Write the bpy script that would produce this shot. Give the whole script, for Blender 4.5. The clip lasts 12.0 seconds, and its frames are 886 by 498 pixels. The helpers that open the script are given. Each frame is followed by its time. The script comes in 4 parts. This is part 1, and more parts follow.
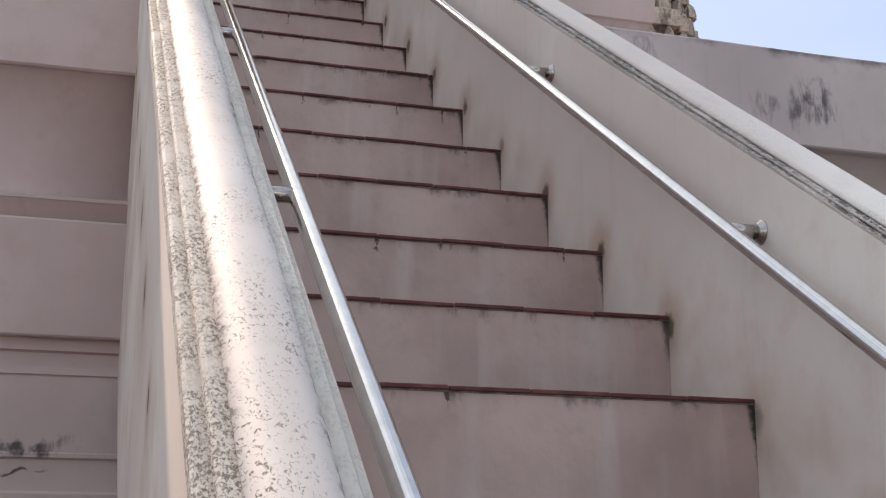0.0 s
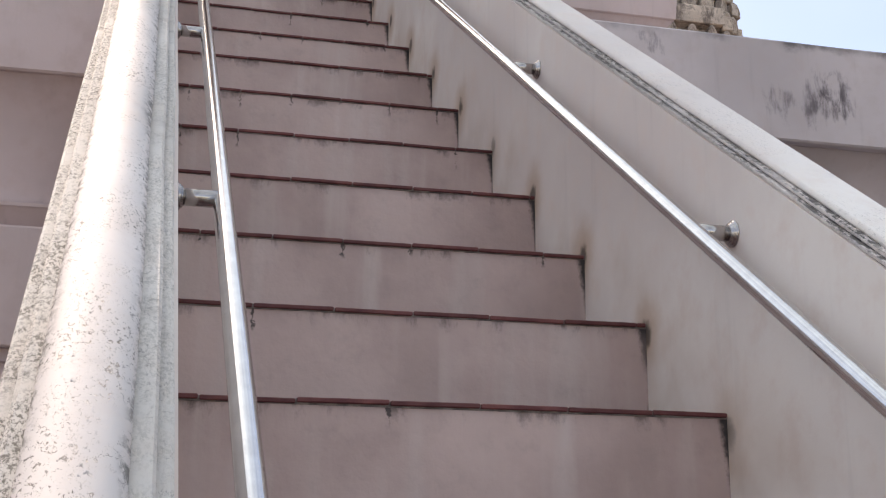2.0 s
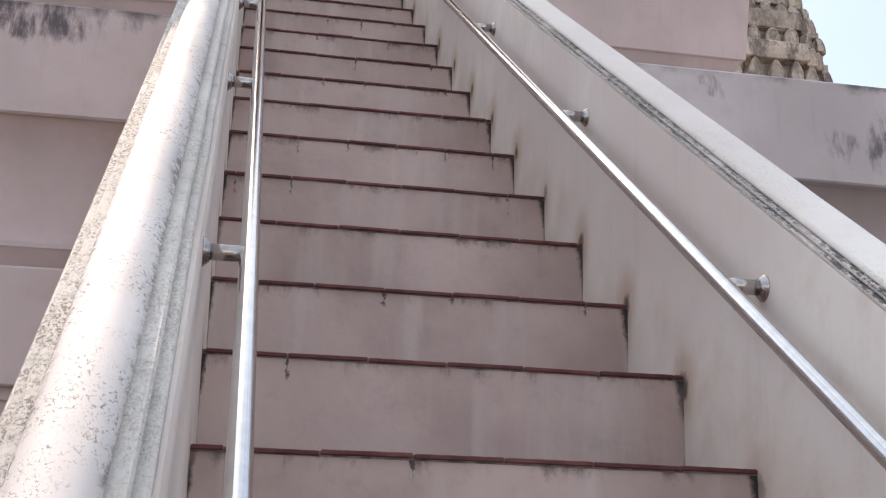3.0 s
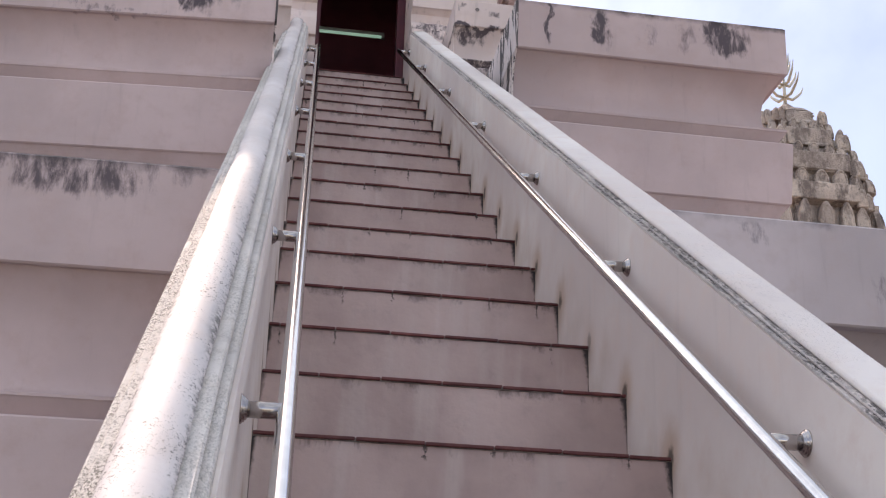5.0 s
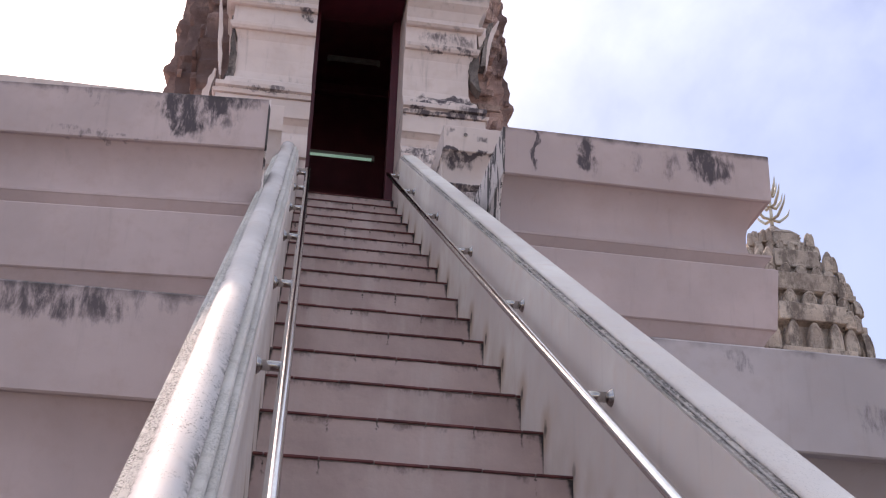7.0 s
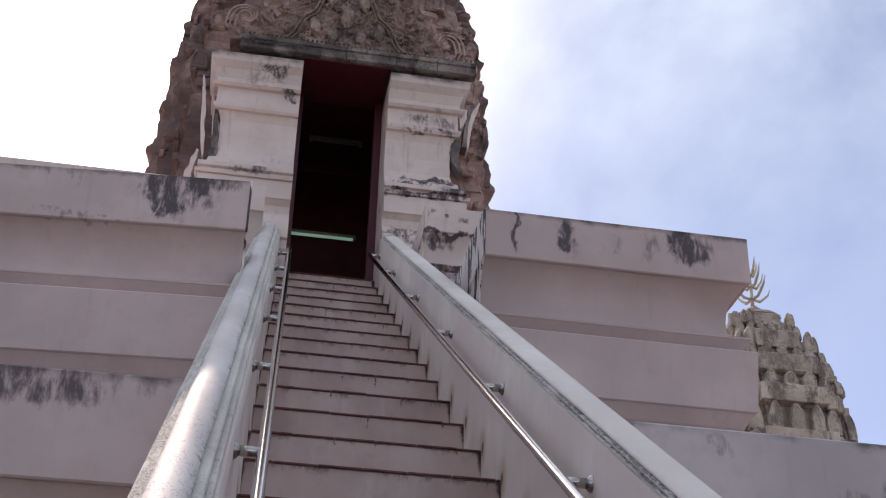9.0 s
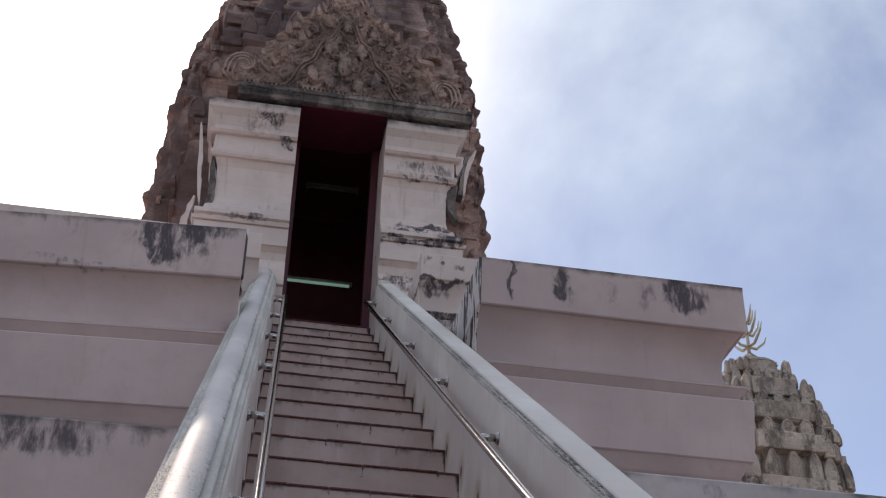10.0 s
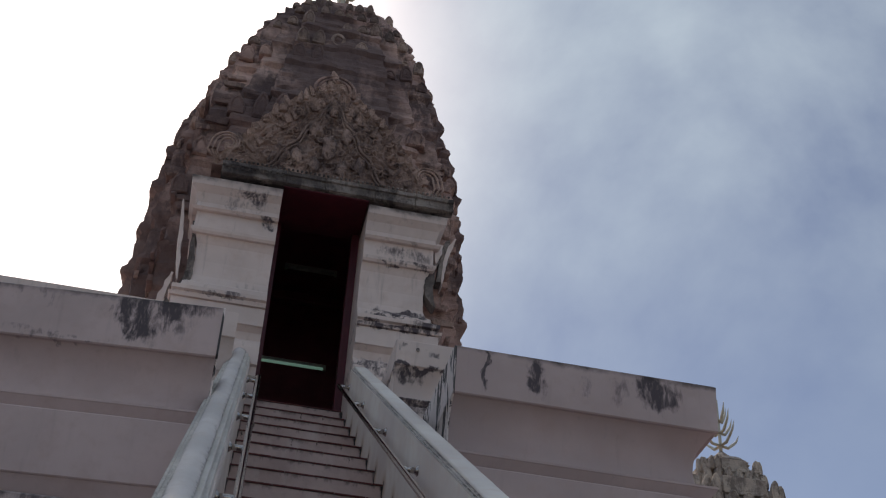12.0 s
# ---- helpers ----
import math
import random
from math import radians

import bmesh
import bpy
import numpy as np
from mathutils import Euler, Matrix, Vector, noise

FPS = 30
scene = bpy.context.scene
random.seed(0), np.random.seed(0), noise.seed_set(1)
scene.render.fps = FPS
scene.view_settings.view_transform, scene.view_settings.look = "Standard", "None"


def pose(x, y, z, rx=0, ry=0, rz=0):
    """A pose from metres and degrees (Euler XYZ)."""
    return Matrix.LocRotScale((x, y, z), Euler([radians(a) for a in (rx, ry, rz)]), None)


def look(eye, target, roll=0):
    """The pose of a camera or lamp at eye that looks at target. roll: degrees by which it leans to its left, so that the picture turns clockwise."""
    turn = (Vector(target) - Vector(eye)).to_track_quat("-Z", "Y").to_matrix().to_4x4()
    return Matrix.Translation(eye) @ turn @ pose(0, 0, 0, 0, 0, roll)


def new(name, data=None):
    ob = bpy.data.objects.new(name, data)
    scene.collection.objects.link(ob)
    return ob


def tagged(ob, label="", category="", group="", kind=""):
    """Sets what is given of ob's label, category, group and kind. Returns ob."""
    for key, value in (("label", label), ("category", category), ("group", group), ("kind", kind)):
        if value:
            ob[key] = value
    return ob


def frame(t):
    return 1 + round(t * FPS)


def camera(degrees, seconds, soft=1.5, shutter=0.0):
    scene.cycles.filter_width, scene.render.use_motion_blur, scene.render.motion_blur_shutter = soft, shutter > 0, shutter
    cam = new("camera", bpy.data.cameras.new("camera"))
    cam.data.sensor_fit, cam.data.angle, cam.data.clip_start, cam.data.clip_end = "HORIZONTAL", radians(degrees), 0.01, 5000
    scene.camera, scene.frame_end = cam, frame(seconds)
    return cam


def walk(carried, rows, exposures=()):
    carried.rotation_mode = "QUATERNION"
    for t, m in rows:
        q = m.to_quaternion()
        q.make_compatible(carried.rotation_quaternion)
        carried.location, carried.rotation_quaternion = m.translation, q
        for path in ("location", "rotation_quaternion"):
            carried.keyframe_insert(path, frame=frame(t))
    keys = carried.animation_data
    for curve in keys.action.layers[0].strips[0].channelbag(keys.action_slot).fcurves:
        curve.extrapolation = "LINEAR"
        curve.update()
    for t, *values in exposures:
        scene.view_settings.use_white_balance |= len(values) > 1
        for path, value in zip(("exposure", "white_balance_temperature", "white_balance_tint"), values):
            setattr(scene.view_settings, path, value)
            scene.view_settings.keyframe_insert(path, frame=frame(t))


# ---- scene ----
cam = camera(36.61, 12.0, soft=1.15)
PATH = [
    (0.0, look((-0.328, -2.614, -0.364), (2.590, 6.633, 2.081), -0.11)),
    (0.5, look((-0.304, -2.637, -0.357), (2.414, 6.678, 2.061), -0.50)),
    (1.0, look((-0.257, -2.630, -0.356), (2.274, 6.737, 2.065), 0.43)),
    (1.5, look((-0.152, -2.537, -0.337), (2.530, 6.792, 2.063), 0.16)),
    (2.0, look((-0.061, -2.513, -0.319), (2.451, 6.844, 2.160), -0.01)),
    (2.5, look((0.029, -2.537, -0.293), (2.222, 6.880, 2.262), 0.11)),
    (3.0, look((0.055, -2.571, -0.286), (1.899, 6.873, 2.435), 1.20)),
    (3.5, look((0.050, -2.577, -0.280), (1.694, 6.828, 2.691), 1.80)),
    (5.5, look((0.092, -2.605, -0.256), (1.435, 6.488, 3.682), 1.46)),
    (6.0, look((0.095, -2.611, -0.248), (1.437, 6.388, 3.900), 1.25)),
    (6.5, look((0.097, -2.621, -0.239), (1.454, 6.288, 4.096), 1.74)),
    (7.0, look((0.096, -2.636, -0.237), (1.458, 6.183, 4.277), 1.76)),
    (9.0, look((0.101, -2.653, -0.221), (1.535, 5.872, 4.807), 1.52)),
    (9.5, look((0.100, -2.657, -0.219), (1.523, 5.807, 4.912), 1.53)),
    (10.0, look((0.103, -2.664, -0.210), (1.524, 5.684, 5.109), 1.60)),
    (10.5, look((0.096, -2.669, -0.212), (1.492, 5.576, 5.272), 1.25)),
    (11.0, look((0.095, -2.678, -0.211), (1.461, 5.464, 5.431), 1.39)),
    (11.5, look((0.096, -2.691, -0.211), (1.475, 5.354, 5.567), 2.42)),
    (12.0, look((0.095, -2.692, -0.212), (1.591, 5.276, 5.641), 3.45)),
]
SUN_UP, SUN_LEFT = 41.0, 10.0        # the sun: height, and how far left of straight ahead
EXPOSURES = [(0.0, 0.97, 8600, 23.7), (1.5, 1.02, 8600, 24.2), (2.5, 1.27, 8500, 23.7), (5.5, 1.08, 8300, 30.2), (7.0, 0.90, 8080, 31.7), (9.0, 0.57, 7860, 27.0),
             (10.0, 0.35, 7760, 23.0), (11.0, 0.01, 7660, 20.5), (12.0, -0.28, 7610, 20.0)]
walk(cam, PATH, EXPOSURES)

# ---- world and sun ----
sun_dir = Vector((-math.sin(radians(SUN_LEFT)) * math.cos(radians(SUN_UP)), math.cos(radians(SUN_LEFT)) * math.cos(radians(SUN_UP)), math.sin(radians(SUN_UP))))
world = bpy.data.worlds.new("sky")
scene.world = world
world.use_nodes = True


def build_sky():
    nt = world.node_tree
    nt.nodes.clear()
    out = nt.nodes.new("ShaderNodeOutputWorld")
    bg = nt.nodes.new("ShaderNodeBackground")
    sky = nt.nodes.new("ShaderNodeTexSky")
    sky.sky_type, sky.sun_disc = "NISHITA", False
    sky.sun_elevation, sky.sun_rotation = radians(SUN_UP), radians(-SUN_LEFT)
    sky.air_density, sky.dust_density, sky.ozone_density = 0.9, 0.15, 1.0
    co = nt.nodes.new("ShaderNodeTexCoord")
    # thin high cloud
    noi = nt.nodes.new("ShaderNodeTexNoise")
    noi.inputs["Scale"].default_value, noi.inputs["Detail"].default_value = 3.2, 7
    noi.inputs["Roughness"].default_value, noi.inputs["Distortion"].default_value = 0.55, 0.2
    ramp = nt.nodes.new("ShaderNodeMapRange")
    ramp.inputs["From Min"].default_value, ramp.inputs["From Max"].default_value = 0.32, 0.80
    ramp.inputs["To Max"].default_value = 0.80
    mix = nt.nodes.new("ShaderNodeMix")
    mix.data_type = "RGBA"
    mix.inputs["B"].default_value = (6.9, 9.3, 10.5, 1)
    # bright haze round the sun
    dot = nt.nodes.new("ShaderNodeVectorMath")
    dot.operation = "DOT_PRODUCT"
    dot.inputs[1].default_value = sun_dir
    near = nt.nodes.new("ShaderNodeMapRange")
    near.inputs["From Min"].default_value, near.inputs["From Max"].default_value = 0.905, 1.0
    power = nt.nodes.new("ShaderNodeMath")
    power.operation = "POWER"
    power.inputs[1].default_value = 5.0
    glow = nt.nodes.new("ShaderNodeMix")
    glow.data_type = "RGBA"
    glow.inputs["B"].default_value = (29, 28.5, 28, 1)
    ln = nt.links.new
    ln(co.outputs["Generated"], noi.inputs["Vector"])
    ln(co.outputs["Generated"], dot.inputs[0])
    ln(noi.outputs["Fac"], ramp.inputs["Value"])
    split = nt.nodes.new("ShaderNodeSeparateXYZ")
    high = nt.nodes.new("ShaderNodeMapRange")
    high.inputs["From Min"].default_value, high.inputs["From Max"].default_value = 0.38, 0.64
    high.inputs["To Min"].default_value = 0.0
    veil = nt.nodes.new("ShaderNodeMath")
    veil.operation = "MULTIPLY"
    ln(co.outputs["Generated"], split.inputs[0])
    ln(split.outputs["Z"], high.inputs["Value"])
    ln(ramp.outputs["Result"], veil.inputs[0])
    ln(high.outputs["Result"], veil.inputs[1])
    ln(veil.outputs[0], mix.inputs["Factor"])
    ln(sky.outputs["Color"], mix.inputs["A"])
    ln(dot.outputs["Value"], near.inputs["Value"])
    ln(near.outputs["Result"], power.inputs[0])
    ln(power.outputs[0], glow.inputs["Factor"])
    ln(mix.outputs["Result"], glow.inputs["A"])
    ln(glow.outputs["Result"], bg.inputs["Color"])
    bg.inputs["Strength"].default_value = 0.12
    ln(bg.outputs["Background"], out.inputs["Surface"])


build_sky()
sun = new("sun", bpy.data.lights.new("sun", "SUN"))
sun.data.energy, sun.data.angle, sun.data.color = 2.4, radians(0.6), (1.0, 0.95, 0.88)
sun.matrix_world = look(sun_dir * 50, (0, 0, 0))


# ---- materials ----
class Nodes:
    """A small helper to wire a node material."""

    def __init__(self, name, rough=0.8, metal=0.0):
        self.mat = bpy.data.materials.new(name)
        self.mat.use_nodes = True
        self.nt = self.mat.node_tree
        self.bsdf = self.nt.nodes["Principled BSDF"]
        self.bsdf.inputs["Roughness"].default_value = rough
        self.bsdf.inputs["Metallic"].default_value = metal
        self.ragged = None
        self.pos = self.nt.nodes.new("ShaderNodeNewGeometry").outputs["Position"]

    def put(self, value, socket):
        if isinstance(value, (int, float)):
            socket.default_value = value
        elif isinstance(value, (tuple, list, Vector)):
            socket.default_value = (*value, 1)[:len(socket.default_value)] if len(value) == 3 else value
        else:
            self.nt.links.new(value, socket)

    def math(self, op, a, b=0.0, clamp=False):
        n = self.nt.nodes.new("ShaderNodeMath")
        n.operation, n.use_clamp = op, clamp
        self.put(a, n.inputs[0])
        self.put(b, n.inputs[1])
        return n.outputs[0]

    def vec(self, op, a, b=(0, 0, 0)):
        n = self.nt.nodes.new("ShaderNodeVectorMath")
        n.operation = op
        self.put(a, n.inputs[0])
        self.put(b, n.inputs[1])
        return n.outputs[0]

    def noise(self, scale, detail=4, rough=0.55, stretch=(1, 1, 1), where=None, distort=0.0):
        n = self.nt.nodes.new("ShaderNodeTexNoise")
        n.inputs["Scale"].default_value, n.inputs["Detail"].default_value = scale, detail
        n.inputs["Roughness"].default_value, n.inputs["Distortion"].default_value = rough, distort
        self.put(self.vec("MULTIPLY", where or self.pos, stretch), n.inputs["Vector"])
        return n.outputs["Fac"]

    def ramp(self, value, lo, hi, to0=0.0, to1=1.0):
        n = self.nt.nodes.new("ShaderNodeMapRange")
        n.interpolation_type = "SMOOTHSTEP"
        self.put(value, n.inputs["Value"])
        for key, v in (("From Min", lo), ("From Max", hi), ("To Min", to0), ("To Max", to1)):
            n.inputs[key].default_value = v
        return n.outputs["Result"]

    def mix(self, fac, a, b, blend="MIX"):
        n = self.nt.nodes.new("ShaderNodeMix")
        n.data_type, n.blend_type = "RGBA", blend
        self.put(fac, n.inputs["Factor"])
        self.put(a, n.inputs["A"])
        self.put(b, n.inputs["B"])
        return n.outputs["Result"]

    def axes(self, v):
        n = self.nt.nodes.new("ShaderNodeSeparateXYZ")
        self.put(v, n.inputs[0])
        return n.outputs

    def patch(self, cx, cz, w, h):
        """A soft blot on an upright face: 1 at its middle, 0 at its rim."""
        if not self.ragged:
            n = self.nt.nodes.new("ShaderNodeTexNoise")
            n.inputs["Scale"].default_value, n.inputs["Detail"].default_value = 7.0, 5
            self.put(self.pos, n.inputs["Vector"])
            self.ragged = self.vec("ADD", self.pos, self.vec("MULTIPLY", self.vec("SUBTRACT", n.outputs["Color"], (0.5, 0.5, 0.5)), (0.22, 0, 0.26)))
        d = self.vec("MULTIPLY", self.vec("SUBTRACT", self.ragged, (cx, 0, cz)), (1 / w, 0, 1 / h))
        n = self.nt.nodes.new("ShaderNodeVectorMath")
        n.operation = "LENGTH"
        self.put(d, n.inputs[0])
        return self.math("SUBTRACT", 1.0, n.outputs["Value"], True)

    def bump(self, height, strength, distance=0.01):
        n = self.nt.nodes.new("ShaderNodeBump")
        n.inputs["Strength"].default_value, n.inputs["Distance"].default_value = strength, distance
        self.put(height, n.inputs["Height"])
        self.nt.links.new(n.outputs["Normal"], self.bsdf.inputs["Normal"])

    def done(self, colour):
        self.put(colour, self.bsdf.inputs["Base Color"])
        return self.mat


def plaster(name, base, blots=(), edge=None, grime=0.25, rough=0.8, pits=0.0, brown_foot=False, mottle=0.0, grooves=(), rim=None, wide=0.0045, streaks=False, outer=False):
    """Painted lime plaster: cloudy tone, faint runs, mould and a little painted shade in blots with streaks."""
    n = Nodes(name, rough)
    cloud = n.noise(1.1, 5)
    fine = n.noise(9, 6, 0.6)
    grain = n.noise(120, 3)
    tone = n.mix(n.ramp(cloud, 0.3, 0.7), [c * 0.82 for c in base], [min(c * 1.07, 0.86) for c in base])
    tone = n.mix(n.ramp(fine, 0.45, 0.75, 0, 0.5), tone, [base[0] * 0.86, base[1] * 0.80, base[2] * 0.76])
    runs = n.noise(5, 5, 0.6, (3.0, 3.0, 0.28))
    tone = n.mix(n.ramp(runs, 0.55, 0.8, 0, grime), tone, (0.24, 0.2, 0.19))
    if brown_foot:
        c = n.axes(n.pos)
        over = n.math("SUBTRACT", c[2], n.math("MULTIPLY", c[1], 0.694))
        low = n.math("MULTIPLY", n.ramp(over, 0.30, 0.02), n.ramp(n.noise(2.3, 4), 0.35, 0.65))
        tone = n.mix(n.math("MULTIPLY", low, 0.4), tone, (0.46, 0.31, 0.23))
        # rusty bleeding and black damp round the step corners
        k = n.math("ROUND", n.math("DIVIDE", n.math("ADD", c[1], 0.03), 0.4027))
        dy = n.math("ADD", n.math("SUBTRACT", c[1], n.math("MULTIPLY", k, 0.4027)), 0.01)
        dz = n.math("SUBTRACT", n.math("SUBTRACT", c[2], n.math("MULTIPLY", k, 0.2875)), -0.012)
        far = n.math("SQRT", n.math("ADD", n.math("MULTIPLY", dy, dy), n.math("MULTIPLY", n.math("MULTIPLY", dz, dz), 0.7)))
        far = n.math("ADD", far, n.math("MULTIPLY", n.math("SUBTRACT", n.noise(20, 5), 0.5), 0.05))
        here = n.ramp(n.noise(1.9, 2), 0.28, 0.5)
        tone = n.mix(n.math("MULTIPLY", n.math("MULTIPLY", n.ramp(far, 0.12, 0.01), here), 0.62), tone, (0.46, 0.27, 0.15))
        tone = n.mix(n.math("MULTIPLY", n.math("MULTIPLY", n.ramp(far, 0.036, 0.012), here), 0.85), tone, (0.06, 0.045, 0.04))
    if blots:
        streak = n.noise(12, 7, 0.7, (1.4, 1.4, 0.5), distort=0.3)
        total = 0.0
        for cx, cz, w, h, force in blots:
            total = n.math("MAXIMUM", total, n.math("MULTIPLY", n.ramp(n.patch(cx, cz, w * 1.25, h * 1.25), 0.0, 0.75), force))
        mould = n.ramp(n.math("ADD", streak, n.math("MULTIPLY", n.math("MINIMUM", total, 1.25), 0.24)), 0.60, 0.82)
        tone = n.mix(n.math("MULTIPLY", mould, n.math("MULTIPLY", total, 0.95, True)), tone, (0.095, 0.075, 0.085))
    height = n.math("ADD", n.math("MULTIPLY", fine, 0.12 if pits > 0.5 else 0.4), n.math("MULTIPLY", grain, 0.12))
    if pits:
        p = n.noise(150, 6, 0.72, (1.3, 0.42, 1), distort=0.9)
        hole = n.math("MULTIPLY", n.ramp(p, 0.555, 0.60), n.ramp(n.noise(5.2, 5, 0.65), 0.43, 0.58))
        hole = n.math("MULTIPLY", hole, n.ramp(n.axes(n.pos)[1], 1.9, 0.1, 0.12, 1.0))
        tone = n.mix(n.math("MULTIPLY", hole, pits), tone, (0.06, 0.056, 0.05))
        height = n.math("SUBTRACT", height, n.math("MULTIPLY", hole, 2.4))
    if grooves:
        c = n.axes(n.pos)
        over = n.math("ADD", n.math("SUBTRACT", c[2], n.math("MULTIPLY", c[1], 0.694)), n.math("MULTIPLY", n.math("SUBTRACT", n.noise(22, 6, 0.75), 0.5), 0.007))
        part_of = n.ramp(n.noise(3.1, 5, 0.7), 0.32, 0.52)
        for g in grooves:
            line = n.ramp(n.math("ABSOLUTE", n.math("SUBTRACT", over, g)), wide, wide * 0.35)
            line = n.math("MULTIPLY", line, n.ramp(n.noise(58, 6, 0.76, (1.3, 0.5, 1)), 0.43, 0.53))
            tone = n.mix(n.math("MULTIPLY", n.math("MULTIPLY", line, part_of), 0.9), tone, (0.05, 0.045, 0.042))
    if edge:  # mould creeping up from the grooves
        c = n.axes(n.pos)
        over = n.math("ADD", n.math("SUBTRACT", c[2], n.math("MULTIPLY", c[1], 0.694)), n.math("MULTIPLY", n.math("SUBTRACT", n.noise(5, 4), 0.5), 0.05))
        m = n.math("MULTIPLY", n.ramp(over, edge, edge - 0.022), n.ramp(n.noise(44, 6, 0.75, (1.2, 0.5, 1)), 0.47, 0.58))
        tone = n.mix(n.math("MULTIPLY", m, 0.85), tone, (0.085, 0.08, 0.07))
    if rim:
        c = n.axes(n.pos)
        drop = n.math("ADD", n.math("SUBTRACT", rim, c[2]), n.math("MULTIPLY", n.math("SUBTRACT", n.noise(8, 5, 0.7), 0.5), 0.10))
        line = n.math("MULTIPLY", n.ramp(drop, 0.05, -0.005), n.ramp(n.noise(2.7, 4), 0.34, 0.56))
        tone = n.mix(n.math("MULTIPLY", line, 0.85), tone, (0.06, 0.05, 0.052))
    if streaks:  # hard black runs over white
        run = n.math("MULTIPLY", n.ramp(n.noise(6.5, 8, 0.70, (1, 1.6, 0.42), distort=0.7), 0.485, 0.525), 0.95)
        tone = n.mix(run, tone, (0.05, 0.042, 0.045))
    if mottle:
        m = n.math("MULTIPLY", n.ramp(n.noise(150, 8, 0.8, (1.3, 0.45, 1)), 0.475, 0.555), n.ramp(n.noise(5.5, 6, 0.7), 0.36, 0.56))
        m = n.math("MULTIPLY", m, n.ramp(n.axes(n.pos)[1], 2.4, 0.3, 0.45, 1.0))
        if outer:  # the damp side of the left balustrade is the outer one
            c = n.axes(n.pos)
            m = n.math("MULTIPLY", m, n.ramp(n.math("SUBTRACT", c[0], n.math("MULTIPLY", c[1], 0.0389)), 0.04, -0.05, 0.30, 1.0))
        tone = n.mix(n.math("MULTIPLY", m, mottle), tone, (0.085, 0.08, 0.07))
        height = n.math("SUBTRACT", height, m)
    n.bump(height, 0.35, 0.006)
    return n.done(tone)


def riser_plaster():
    """Grey-pink cement of the step fronts, with dark drips below the tile joints and down the ends."""
    n = Nodes("riser_plaster", 0.78)
    uv = n.nt.nodes.new("ShaderNodeUVMap")
    uv.uv_map = "joints"
    ends = n.nt.nodes.new("ShaderNodeUVMap")
    ends.uv_map = "ends"
    j, e = n.axes(uv.outputs[0]), n.axes(ends.outputs[0])
    base = n.mix(n.ramp(n.noise(2.2, 5), 0.3, 0.7), (0.41, 0.297, 0.278), (0.58, 0.438, 0.41))
    base = n.mix(n.ramp(n.noise(4, 4, 0.5, (2.5, 1, 0.25)), 0.52, 0.75, 0, 0.55), base, (0.57, 0.48, 0.455))
    base = n.mix(n.ramp(n.noise(14, 6, 0.65), 0.5, 0.8, 0, 0.4), base, (0.33, 0.26, 0.24))
    bloom = n.math("MULTIPLY", n.ramp(n.noise(6.5, 4, 0.55, (1, 1, 0.12)), 0.54, 0.66), n.ramp(n.noise(1.7, 3), 0.40, 0.60, 0.0, 0.45))
    base = n.mix(bloom, base, (0.62, 0.52, 0.50))
    near = n.math("ABSOLUTE", n.math("SUBTRACT", n.math("FRACT", j[0]), 0.5))
    wob = n.noise(60, 6, 0.7)
    drip = n.ramp(n.math("ADD", near, n.math("MULTIPLY", n.math("SUBTRACT", wob, 0.5), 0.26)), 0.026, 0.004)
    some = n.noise(3.1, 2)
    length = n.math("MULTIPLY", n.ramp(some, 0.45, 0.72), 0.075)
    drip = n.math("MULTIPLY", drip, n.ramp(n.math("SUBTRACT", j[1], length), 0.016, -0.012))
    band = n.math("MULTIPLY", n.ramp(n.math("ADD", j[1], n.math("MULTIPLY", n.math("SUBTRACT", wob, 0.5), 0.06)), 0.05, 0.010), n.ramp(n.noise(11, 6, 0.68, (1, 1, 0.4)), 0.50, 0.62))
    taper = n.math("ADD", n.math("ADD", e[0], n.math("MULTIPLY", e[1], 0.16)), n.math("MULTIPLY", n.math("SUBTRACT", wob, 0.5), 0.03))
    side = n.math("MULTIPLY", n.ramp(taper, 0.030, 0.012), n.ramp(some, 0.3, 0.5))
    seam = n.math("MULTIPLY", n.ramp(e[0], 0.006, 0.002), n.math("MULTIPLY", n.ramp(n.noise(7, 3), 0.4, 0.6), 0.8))
    side = n.math("MAXIMUM", side, seam)
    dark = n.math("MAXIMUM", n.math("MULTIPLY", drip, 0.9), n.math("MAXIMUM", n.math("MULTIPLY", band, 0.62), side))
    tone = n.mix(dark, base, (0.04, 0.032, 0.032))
    n.bump(n.math("ADD", n.noise(30, 5, 0.6), n.math("MULTIPLY", n.noise(6, 3), 1.2)), 0.3, 0.006)
    return n.done(tone)


def simple(name, a, b, scale, rough, metal=0.0, bump=0.2, detail=5, vary=0.0):
    n = Nodes(name, rough, metal)
    tone = n.mix(n.ramp(n.noise(scale, detail, 0.6), 0.32, 0.68), a, b)
    if vary:
        info = n.nt.nodes.new("ShaderNodeObjectInfo")
        tone = n.mix(n.math("MULTIPLY", info.outputs["Random"], vary), tone, [c * 0.45 for c in a])
    if bump:
        n.bump(n.noise(scale * 6, 5, 0.6), bump, 0.006)
    return n.done(tone)


